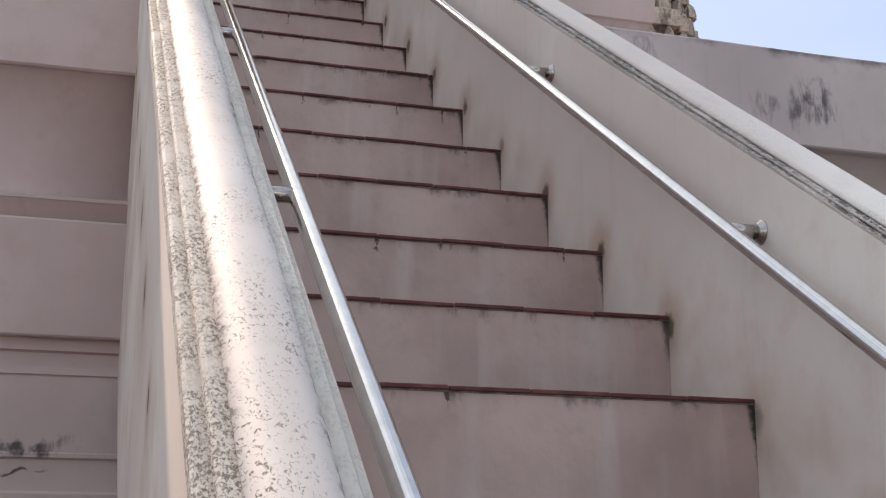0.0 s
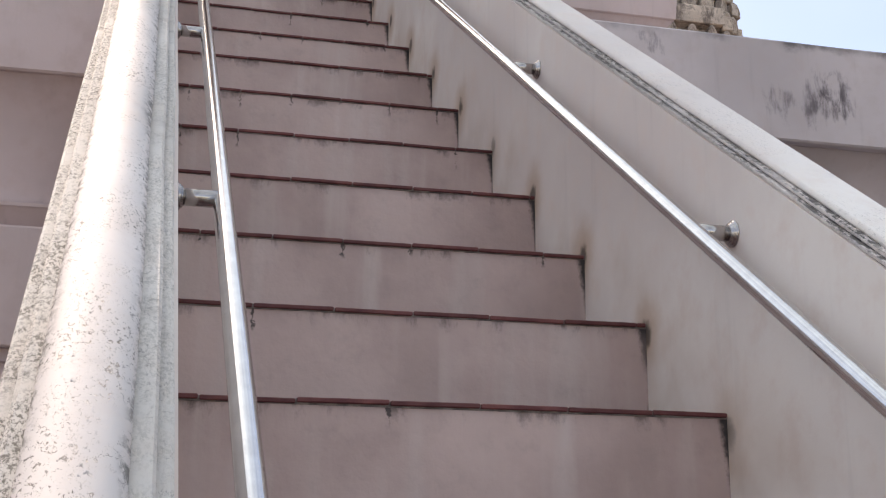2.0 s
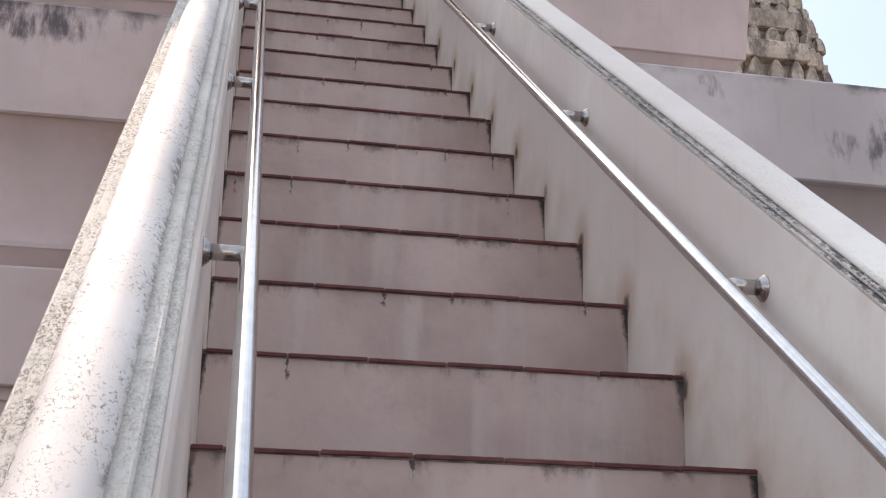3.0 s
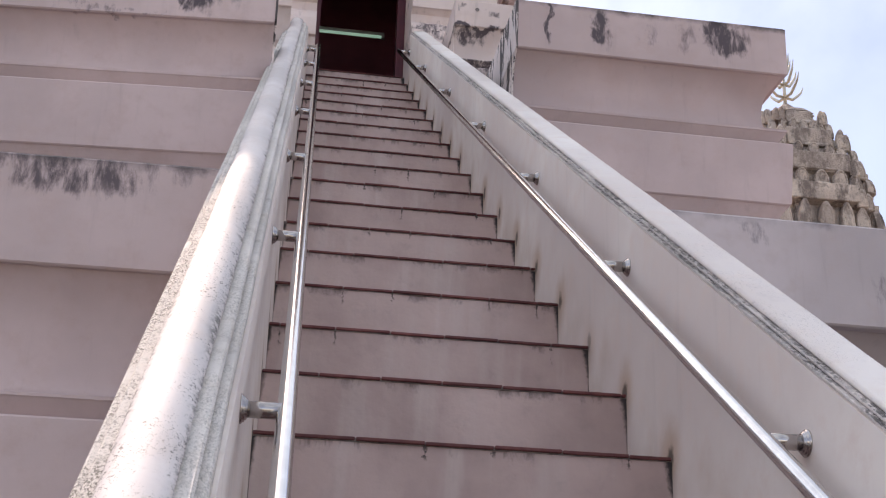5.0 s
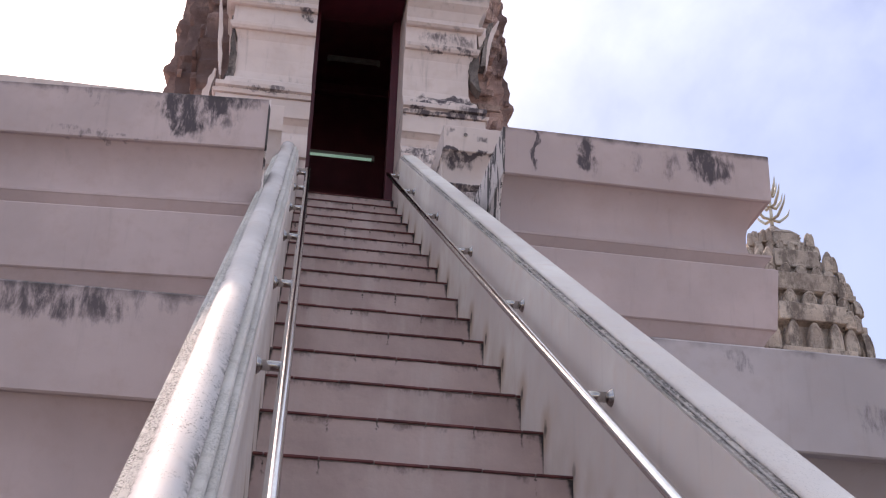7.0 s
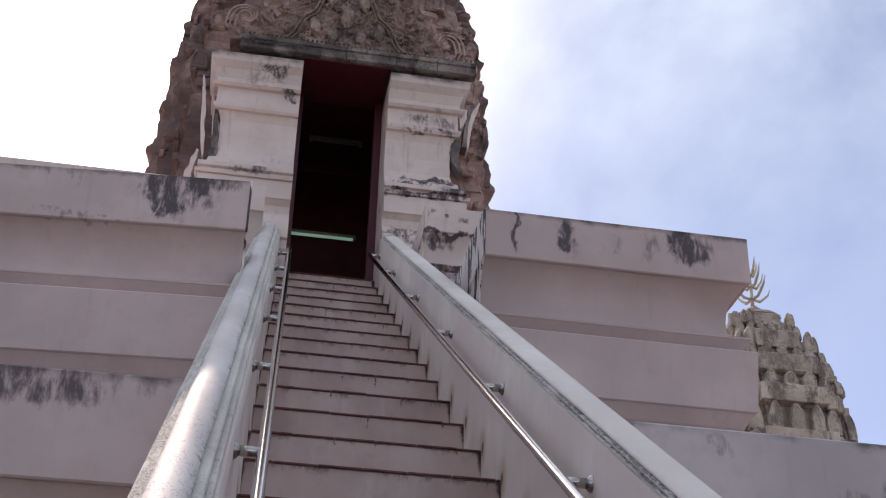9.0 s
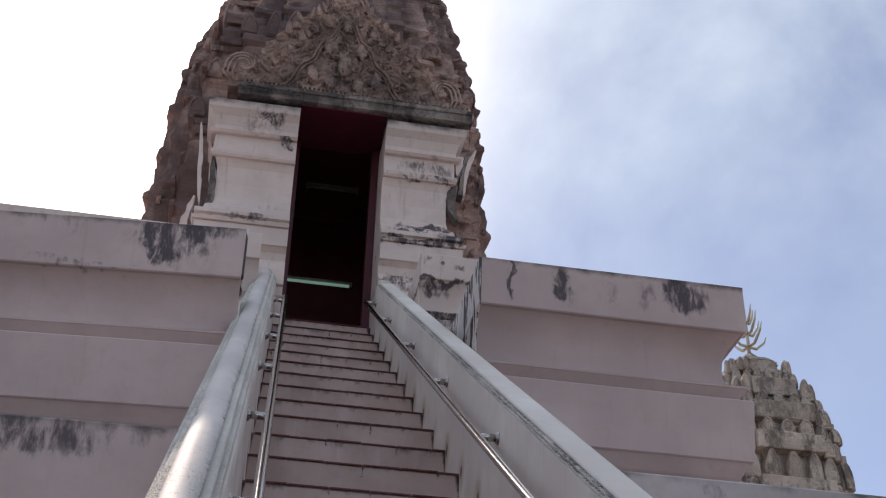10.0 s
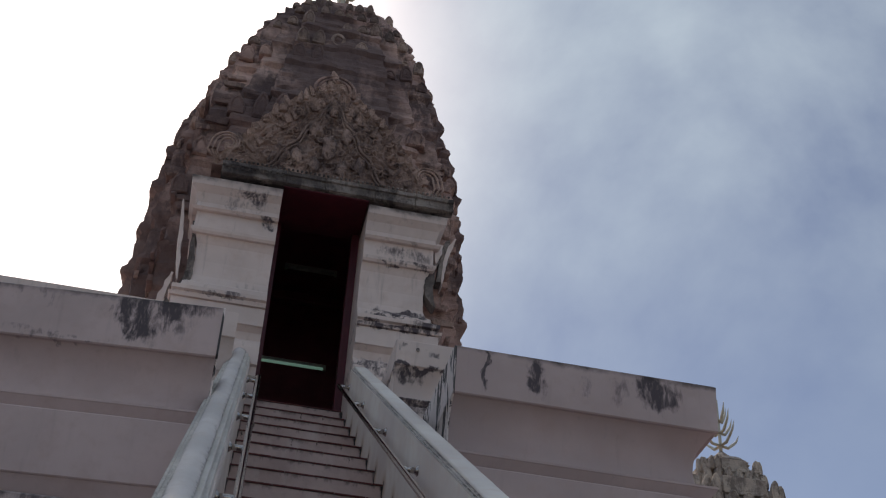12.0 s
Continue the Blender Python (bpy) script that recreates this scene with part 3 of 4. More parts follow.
staircase()
for side in (False, True):
    balustrade(side)
for side in (False, True):
    handrail(side)
plinth(LOWER_PARTS, -9.0, 0.10, 2.12, 12.0, 1, 0, M_LOWER, "lower plinth tier in off-white plaster with hollow mouldings and mould stains", 0.025)
plinth([(n, hollow(0.988, 1.466, 0.30) if n == "hollow" else p) for n, p in LOWER_PARTS], 1.35, 9.0, 2.12, 9.0, 0, 1, M_LOWER_COOL, "lower plinth tier in off-white plaster, toned grey for its cooler light, with faint stains")
plinth(UPPER_PARTS[:-2] + [("hollow", hollow(3.372, 3.716, 0.130)), ("fascia", [(-0.008, 3.712), (0.0, 3.719), (0.003, 4.04), (-0.008, 4.05)])], -9.0, 0.075, 4.05, 12.0, 1, 0, M_UPPER, "upper plinth tier in off-white plaster with a large black mould stain", 0.078)
plinth(UPPER_PARTS, 1.484, 3.13, 4.05, 9.0, 0, 1, M_UPPER, "upper plinth tier in off-white plaster with dark blots along its fascia")
plinth(THIRD_PARTS, -2.4, 0.19, 6.3, 12.0, 1, 0, M_PORCH, "small upper plinth step in stained white plaster")
plinth(THIRD_PARTS, 1.467, 2.75, 6.3, 12.0, 0, 1, M_PORCH, "small upper plinth step with black mould and painted shadow lines in its joints")
plinth(UPPER_PARTS[2:], 0.0755, 0.088, 4.047, 8.9, 0, 0, M_END, "cut end of the plinth tier beside the stair, dark with mould")
plinth(UPPER_PARTS[2:], 1.472, 1.4835, 4.05, 8.9, 0, 0, M_END, "cut end of the plinth tier, white with black runs of mould")
plinth(THIRD_PARTS, 1.455, 1.4665, 6.3, 11.9, 0, 0, M_PORCH, "plain white cut end of the small plinth step")
bm = bmesh.new()
disc_bar(bm, (1.629, 6.30, 5.366), (1.629, 6.292, 5.366), 0.013, 0.016, 10)
tagged(part("drain_stub", bm, M_MORTAR), "small dark pipe stub in the plaster fascia", "pipe")


# ---- the tower's porch ----
DOOR_L, DOOR_R, DOOR_TOP, DOOR_Y = 0.42, 1.232, 7.55, 7.30
FLOOR_Z = 19 * RISE - 0.02
PILASTER = [
    ("foot", [(0.02, 4.2), (0.02, 5.55), (0.05, 5.56), (0.05, 5.72), (0.02, 5.73), (0.0, 5.80)]),
    ("base_hollow", [(0.0, 5.80), (-0.04, 5.84), (-0.03, 5.91), (0.02, 5.945)]),
    ("base_band", [(0.035, 5.945), (0.04, 5.95), (0.04, 6.12), (0.03, 6.13)]),
    ("base_moulding", [(0.06, 6.13), (0.07, 6.16), (0.02, 6.17), (0.02, 6.20), (0.05, 6.21), (0.05, 6.25), (-0.01, 6.26), (-0.03, 6.34), (-0.06, 6.37)]),
    ("shaft", [(-0.07, 6.368), (-0.095, 6.46), (-0.10, 6.62), (-0.09, 6.80), (-0.06, 6.88)]),
    ("collar", [(-0.03, 6.878), (-0.015, 6.90), (-0.01, 6.93), (-0.03, 6.945)]),
    ("neck", [(-0.035, 6.944), (-0.04, 7.12)]),
    ("capital", [(0.0, 7.118), (0.02, 7.14), (-0.02, 7.16), (-0.03, 7.22), (0.0, 7.31), (0.05, 7.37), (0.06, 7.45)]),
]


def porch():
    top = thing("tower_porch", "white plastered porch with moulded pilasters, broken plaster at the corners", "porch")
    for x0, x1, kl, kr in ((-0.36, DOOR_L, 1, 0), (DOOR_R, 1.93, 0, 1)):
        pil = part("pilaster", moulded(bmesh.new(), [(-0.14, 4.3), (-0.14, 7.6)], x0 + (0.012 if kr else 0), x1 - (0.012 if kl else 0), DOOR_Y, 8.6, kl, kr), M_PORCH, top)
        for name, profile in PILASTER:
            part(name, moulded(bmesh.new(), profile, x0, x1, DOOR_Y, 8.5, kl, kr), M_PORCH, pil)
    # the lintel: a carved block, then plain ones with open joints
    lintel = part("lintel", box_of(-0.15, 2.0, 7.24, 7.79, 7.50, 7.65), M_LINTEL, top, "grey weathered stone lintel with a dark carved panel")
    for x0, x1 in ((-0.17, 0.43), (0.437, 0.80), (0.807, 1.27), (1.277, 1.66), (1.667, 2.03)):
        n = 8
        rings = [[(x0 + (x1 - x0) * i / n, 7.205 + dy + 0.012 * noise.noise((x0 + i, z * 5, 1)), z + 0.008 * noise.noise((i + x0, z * 9, 5))) for i in range(n + 1)] + [(x1, 7.3, z), (x0, 7.3, z)]
                 for dy, z in ((0.02, 7.502), (0.0, 7.51), (0.0, 7.545), (0.012, 7.553), (0.012, 7.60), (-0.006, 7.607), (-0.006, 7.645), (0.01, 7.655))]
        bm = bmesh.new()
        loft(bm, rings)
        part("stone", bm, M_LINTEL, lintel)
    for i in range(9):
        bm = bmesh.new()
        spin = spiral(-0.12 + i * 0.062, 7.576, 0.022, 1.2, 0.5 + i, 1 if i % 2 else -1, 7.205, 10)
        tube(bm, spin, 0.007, 5)
        part("carved_scroll", bm, M_LINTEL, lintel)
    bm = bmesh.new()
    for i in range(52):
        bmesh.ops.create_icosphere(bm, subdivisions=1, radius=0.014, matrix=Matrix.Translation((-0.14 + i * 0.0415, 7.20, 7.664)))
    tagged(part("bead_row", bm, M_LINTEL, lintel), kind="stuff")
    # broken plaster hanging off the corners
    for path in (
            ((-0.46, 7.24, 0.03), (-0.44, 7.05, 0.045), (-0.425, 6.80, 0.06), (-0.405, 6.60, 0.045), (-0.385, 6.37, 0.015)),
            ((-0.43, 6.43, 0.015), (-0.45, 6.34, 0.05), (-0.485, 6.19, 0.075), (-0.50, 6.06, 0.08)),
            ((2.10, 7.32, 0.02), (2.055, 7.22, 0.06), (2.01, 7.02, 0.05), (1.995, 6.86, 0.03), (1.99, 6.74, 0.008)),
            ((1.95, 7.22, 0.09), (1.945, 7.12, 0.10), (1.93, 7.04, 0.05), (1.925, 7.0, 0.01))):
        bm = bmesh.new()
        pts = [(x + 0.005 * noise.noise((z * 9, 3, 0)), z, w * (0.72 + 0.25 * noise.noise((z * 6, 0, 5)))) for x, z, w in ramp_line(path, 16)]
        loft(bm, [[(x - w * 0.5 + 0.012 * noise.noise((z * 14, 1, x)), 7.36, z), (x + w * 0.5 + 0.014 * noise.noise((z * 16, 7, x)), 7.37, z), (x + w * 0.5, 7.47, z), (x - w * 0.5, 7.48, z)] for x, z, w in pts])
        part("plaster_shard", bm, M_PORCH, top, "broken sliver of white plaster")
    # brick laid bare along the broken plaster
    for path in (
            ((-0.33, 7.02, 0.02), (-0.305, 6.80, 0.05), (-0.290, 6.60, 0.075), (-0.295, 6.42, 0.085), (-0.345, 6.27, 0.10), (-0.42, 6.13, 0.09), (-0.47, 6.06, 0.04)),
            ((1.95, 7.04, 0.02), (1.895, 6.90, 0.08), (1.868, 6.74, 0.11), (1.885, 6.62, 0.09), (1.935, 6.52, 0.03)),
            ((2.03, 7.30, 0.05), (2.02, 7.16, 0.09), (1.985, 6.95, 0.08), (1.96, 6.80, 0.05))):
        bm = bmesh.new()
        pts = [(x, z, w * (0.8 + 0.3 * noise.noise((z * 7, 2, 5)))) for x, z, w in ramp_line(path, 22)]
        loft(bm, [[(x - w * 0.5 + 0.016 * noise.noise((z * 15, 1, x)), 7.375 + 0.02 * noise.noise((z * 11, 5, x)), z), (x + w * 0.5 + 0.016 * noise.noise((z * 17, 7, x)), 7.37, z), (x + w * 0.5, 7.50, z), (x - w * 0.5, 7.50, z)] for x, z, w in pts])
        part("bare_brick", bm, M_LINTEL, top, "dark brick laid bare by fallen plaster")
    return top


def doorway():
    room = thing("doorway_room", "dark red painted chamber behind the open doorway", "room", kind="structure")
    bm = bmesh.new()
    box(bm, -0.38, 1.80, 8.06, 10.0, FLOOR_Z - 0.15, FLOOR_Z)
    part("floor", bm, M_ROOM, room)
    for a in ((-0.5, -0.38, 8.06, 10.0), (1.80, 1.92, 8.06, 10.0), (-0.5, 1.92, 10.0, 10.1)):
        bm = bmesh.new()
        box(bm, *a, FLOOR_Z, 8.05)
        part("wall", bm, M_ROOM, room)
    bm = bmesh.new()
    box(bm, -0.5, 1.92, 8.0, 10.1, 8.05, 8.15)
    part("ceiling", bm, M_ROOM, room)
    for a in ((-0.5, DOOR_L - 0.004), (DOOR_R + 0.004, 1.92)):
        bm = bmesh.new()
        box(bm, *a, 7.95, 8.06, FLOOR_Z, 8.05)
        part("wall", bm, M_ROOM, room)
    bm = bmesh.new()
    box(bm, -0.45, 1.85, 7.96, 8.07, 7.62, 8.05)
    part("wall", bm, M_ROOM, room)
    bm = bmesh.new()
    box(bm, -0.38, 1.80, 9.2, 9.3, 7.54, 7.64, 0.01)
    part("beam", bm, M_RED, room)
    bm = bmesh.new()
    box(bm, -0.2, 1.5, 7.86, 8.06, FLOOR_Z - 0.6, FLOOR_Z, 0.004)
    tagged(part("landing", bm, M_PORCH), "cement landing at the head of the stair", "landing", kind="structure")
    frame_top = thing("door_frame", "dark red painted wooden door frame", "door frame", kind="structure")
    for x0, x1 in ((DOOR_L - 0.001, DOOR_L + 0.05), (DOOR_R - 0.07, DOOR_R + 0.001)):
        bm = bmesh.new()
        box(bm, x0, x1, 7.80, 7.93, FLOOR_Z, 7.62, 0.006)
        part("jamb", bm, M_RED, frame_top)
    bm = bmesh.new()
    box(bm, DOOR_L + 0.05, DOOR_R - 0.07, 7.80, 7.93, 7.5, 7.62, 0.006)
    part("head", bm, M_RED, frame_top)
    bm = bmesh.new()
    box(bm, DOOR_L + 0.004, DOOR_R - 0.004, 7.24, 7.798, 7.482, 7.497, 0.003)
    part("soffit_board", bm, M_RED, frame_top)


def tube_lamp(x0, x1, y, z, lit):
    top = thing("tube_lamp", "greenish lit fluorescent tube lamp" if lit else "unlit fluorescent tube lamp", "lamp")
    bm = bmesh.new()
    box(bm, x0, x1, y, y + 0.05, z + 0.005, z + 0.05, 0.006)
    part("body", bm, M_LAMPBODY, top)
    bm = bmesh.new()
    disc_bar(bm, (x0 + 0.03, y + 0.0, z - 0.008), (x1 - 0.03, y + 0.0, z - 0.008), 0.016)
    part("tube", bm, M_TUBE if lit else M_LAMPBODY, top, smooth=True)
    for x in (x0, x1 - 0.03):
        bm = bmesh.new()
        box(bm, x, x + 0.03, y - 0.018, y + 0.02, z - 0.03, z + 0.01, 0.004)
        part("socket", bm, M_LAMPBODY, top)


porch()
doorway()
tube_lamp(0.0, 1.2, 9.4, 6.885, True)
tube_lamp(0.613, 1.166, 9.0, 7.81, False)


# ---- prang towers ----
def redented(a, b, cut=0.13):
    """A square plan of half sizes a, b whose corners step in three times."""
    q = [(1.0, 0.0), (1.0, 0.42), (1 - cut * 0.6, 0.42), (1 - cut * 0.6, 0.62), (1 - cut * 1.5, 0.62), (1 - cut * 1.5, 1 - cut * 1.5)]
    q = q + [(y, x) for x, y in q[-2:0:-1]]
    out = []
    for i in range(4):
        c, s = (1, 0, -1, 0)[i], (0, 1, 0, -1)[i]
        out += [((x * c - y * s) * a, (x * s + y * c) * b) for x, y in q]
    return out


def dense(poly, step):
    """A closed outline with points no further apart than step."""
    out = []
    for p, q in zip(poly, poly[1:] + poly[:1]):
        n = max(1, round(math.dist(p, q) / step))
        out += [(p[0] + (q[0] - p[0]) * i / n, p[1] + (q[1] - p[1]) * i / n) for i in range(n)]
    return out


def stack(bm, cx, cy, levels, depth=1.0, rough=0.02, seed=0.0, lean=lambda z: 0.0, doorway_plan=(), step=0.0):
    """A tower of stepped plan, worn by noise; with a plan given, it opens at the front round the doorway and the room."""
    rings = []
    plan = redented(1.0, 1.0)
    fine = dense(plan, step) if step else plan
    for z, a in levels:
        ring, mid = [], None
        for x, y in fine:
            v = Vector((cx + lean(z) + x * a, cy + y * a * depth, z))
            d = noise.noise_vector(v * 2.6 + Vector((seed, 0, 0))) * rough + noise.noise_vector(v * 8.0) * rough * 0.8
            if step:
                d += Vector((math.copysign(abs(x) > 0.5, x), math.copysign(abs(y) > 0.5, y), 0)) * rough * 0.7 * noise.cell(Vector((v.x * 5, v.y * 5, v.z * 11)))
            if y == -1.0 and abs(x) < 0.40 and doorway_plan:
                if mid is None:
                    mid = len(ring)
                    ring += [Vector((px, py or v.y, z)) for px, py in doorway_plan]
                continue
            ring.append(v + d)
        rings.append(ring)
    loft(bm, rings)


def antefix_mesh(name, material, w, h, t, seed):
    """A pointed leaf-shaped niche stone with a raised rim."""
    rng = random.Random(seed)
    side = [(0.5, 0.0), (0.52, 0.25), (0.5, 0.45), (0.42, 0.65), (0.27, 0.84), (0.1, 0.97)]
    outline = [(-x * w, z * h) for x, z in side] + [(x * w, z * h) for x, z in side[::-1]]
    ring = lambda s, y, k: [(x * s + rng.uniform(-k, k), y, (z - h * 0.42) * s + h * 0.42 + rng.uniform(-k, k)) for x, z in outline]
    bm = bmesh.new()
    loft(bm, [ring(1.0, t, 0), ring(1.0, -t * 0.6, 0.01 * h), ring(0.88, -t, 0.02 * h), ring(0.76, -t * 1.05, 0.012), ring(0.62, -t * 0.82, 0.012), ring(0.34, -t * 1.0, 0.03 * h)])
    return mesh_of(name, bm, material)


def brick_mesh(material, seed):
    rng = random.Random(seed)
    bm = bmesh.new()
    box(bm, -0.5, 0.5, -0.5, 0.5, -0.5, 0.5, 0.09)
    for v in bm.verts:
        v.co += Vector([rng.uniform(-0.1, 0.1) for _ in range(3)])
    return mesh_of("brick", bm, material)


def ramped(pts, z):
    for (z0, a0), (z1, a1) in zip(pts, pts[1:]):
        if z <= z1:
            return a0 + (a1 - a0) * (z - z0) / (z1 - z0)
    return pts[-1][1]


def tower_width(z):
    return ramped([(4.0, 1.74), (6.0, 1.73), (6.8, 1.72), (7.83, 1.645), (8.35, 1.615), (8.8, 1.53), (9.27, 1.43), (9.6, 1.335), (10.05, 1.19), (10.42, 1.06), (10.76, 0.93), (11.0, 0.81), (11.2, 0.67), (11.37, 0.49), (11.47, 0.30), (11.52, 0.05)], z)


def tower_lean(z):
    return ramped([(4.0, -0.04), (6.8, -0.035), (7.8, -0.015), (8.4, -0.01), (9.3, 0.015), (10.0, 0.04), (10.8, 0.06), (11.6, 0.07)], z)


TOWER_X, TOWER_Y, TOWER_DEPTH = 0.775, 9.0, 0.88


LEDGES = [(5.6, 0.10), (6.3, 0.10), (7.0, 0.09), (7.55, 0.09), (8.08, 0.08), (8.58, 0.08), (9.05, 0.07), (9.62, 0.13), (10.02, 0.06), (10.40, 0.08), (10.72, 0.05), (10.98, 0.06), (11.22, 0.05)]


def tower_step(z):
    """Cornices stand out a little and the wall draws in beneath them."""
    for base, h in LEDGES:
        if base <= z <= base + h:
            return 1.0
        if base - 0.16 < z < base:
            return 0.962
    return 0.978


# foot of each row, its height, from how far out of the middle, the step between stones, paint
ROWS = [(7.64, 0.36, 1.10, 0.20, 0), (8.16, 0.36, 0.98, 0.20, 0), (8.70, 0.46, 0.46, 0.235, 0), (9.76, 0.26, 0.22, 0.18, 0), (10.09, 0.24, 0.24, 0.17, 1), (10.49, 0.21, 0.06, 0.155, 1), (10.78, 0.17, 0.06, 0.14, 1), (11.05, 0.15, 0.06, 0.12, 1)]


def tower():
    top = thing("prang_tower", "weathered prang tower of dark stucco and brick with antefixes", "tower")
    zs = [4.5 + 0.05 * i for i in range(140)]
    levels = [(z, tower_width(z) * tower_step(z)) for z in zs] + [(11.52, 0.05)]
    plan = [(DOOR_L - 0.03, 0), (DOOR_L - 0.03, 8.0), (-0.52, 8.0), (-0.52, 10.12), (1.94, 10.12), (1.94, 8.0), (DOOR_R + 0.03, 8.0), (DOOR_R + 0.03, 0)]
    bm = bmesh.new()
    stack(bm, TOWER_X, TOWER_Y, [lv for lv in levels if lv[0] < 8.9], TOWER_DEPTH, 0.022, 2.0, tower_lean, plan, 0.07)
    part("lower_body", bm, M_STONE, top)
    bm = bmesh.new()
    stack(bm, TOWER_X, TOWER_Y, [lv for lv in levels if lv[0] > 8.8], TOWER_DEPTH, 0.022, 2.0, tower_lean, (), 0.06)
    part("body", bm, M_STONE, top)
    rng = random.Random(8)
    leaves = [[antefix_mesh("antefix", m, 0.18, 0.34, 0.045, i) for i in range(4)] for m in (M_STONE, M_PALE)]
    for z, h, inner, gap, paint in ROWS:
        a = tower_width(z + h * 0.4)
        u = inner
        while u < a * 0.97:
            for sign in (-1, 1):
                share = u / a
                inset = 0.985 if share < 0.42 else 0.92 if share < 0.62 else 0.805 if share < 0.82 else 0.44
                worn = rng.uniform(0.45, 1.0)
                if rng.random() < 0.22:
                    continue
                m = pose(TOWER_X + tower_lean(z) + sign * u, TOWER_Y - a * inset * TOWER_DEPTH, z - 0.01, rng.uniform(-4, 6), rng.uniform(-5, 5), rng.uniform(-6, 6)) @ Matrix.Diagonal((gap / 0.20 * rng.uniform(0.72, 0.95), 1, h / 0.34 * worn, 1))
                shared("antefix", rng.choice(leaves[paint]), m, top)
            u += gap * rng.uniform(0.95, 1.1)
    # round boss with a raised ring on the front
    bm = bmesh.new()
    y = TOWER_Y - tower_width(10.3) * TOWER_DEPTH * 0.99
    ring = [(TOWER_X + 0.02 + 0.062 * math.cos(a), y, 10.24 + 0.078 * math.sin(a)) for a in (2 * math.pi * k / 20 for k in range(21))]
    tube(bm, ring, 0.022, 7)
    boss = part("medallion", bm, M_PALE, top, "round stucco medallion", smooth=True)
    bm = bmesh.new()
    tube(bm, [(TOWER_X + 0.02, y + 0.05, 10.24), (TOWER_X + 0.02, y - 0.01, 10.24), (TOWER_X + 0.02, y - 0.03, 10.24)], 0.045, 10, [1, 0.9, 0.4])
    part("knob", bm, M_STONE, boss)
    bricks = [brick_mesh(M_STONE, i) for i in range(4)] + [brick_mesh(M_RELIEF, 9)]
    for i in range(170):
        z = rng.uniform(5.5, 9.4)
        a = tower_width(z)
        side = rng.choice((-1, 1, 0, 1, -1))
        if side:
            px, py, turn = side * a * rng.uniform(0.945, 0.965), rng.uniform(-0.95, 0.2) * a * TOWER_DEPTH, 90
            if abs(py) > 0.62 * a * TOWER_DEPTH:
                px *= 0.84
            elif abs(py) > 0.42 * a * TOWER_DEPTH:
                px *= 0.93
        else:
            px, py, turn = rng.choice((-1, 1)) * rng.uniform(0.62, 0.80) * a, -a * TOWER_DEPTH * rng.uniform(0.80, 0.83), 0
        m = pose(TOWER_X + tower_lean(z) + px, TOWER_Y + py, z, rng.uniform(-2, 2), rng.uniform(-2, 2), turn + rng.uniform(-4, 4)) @ Matrix.Diagonal((rng.uniform(0.14, 0.26), rng.uniform(0.03, 0.05), rng.uniform(0.045, 0.075), 1))
        shared("brick", rng.choice(bricks), m, top)
    trident(TOWER_X + 0.07, TOWER_Y - 0.1, 11.42, 0.95, top)
    return top


def trident(x, y, z, size, parent):
    """The many-pronged metal finial."""
    fin = None
    bm = bmesh.new()
    tube(bm, [(x, y, z), (x, y, z + 0.35 * size), (x, y, z + 1.05 * size)], 0.028 * size, 8, [1.2, 1, 0.25])
    fin = part("finial", bm, M_METAL, parent, "pronged pale metal finial", smooth=True)
    for level, reach, lift in ((0.18, 0.40, 0.30), (0.42, 0.28, 0.34), (0.64, 0.17, 0.3)):
        for turn in (15, 105, 195, 285):
            c, s = math.cos(radians(turn)), math.sin(radians(turn))
            bm = bmesh.new()
            tube(bm, [(x + c * r * size, y + s * r * size, z + (level + dz) * size) for r, dz in ((0, 0), (reach * 0.4, 0.0), (reach * 0.7, lift * 0.35), (reach * 0.85, lift * 0.55), (reach, lift))],
                 0.024 * size, 7, [1, 1.1, 1.0, 0.8, 0.15])
            part("prong", bm, M_METAL, fin, smooth=True)


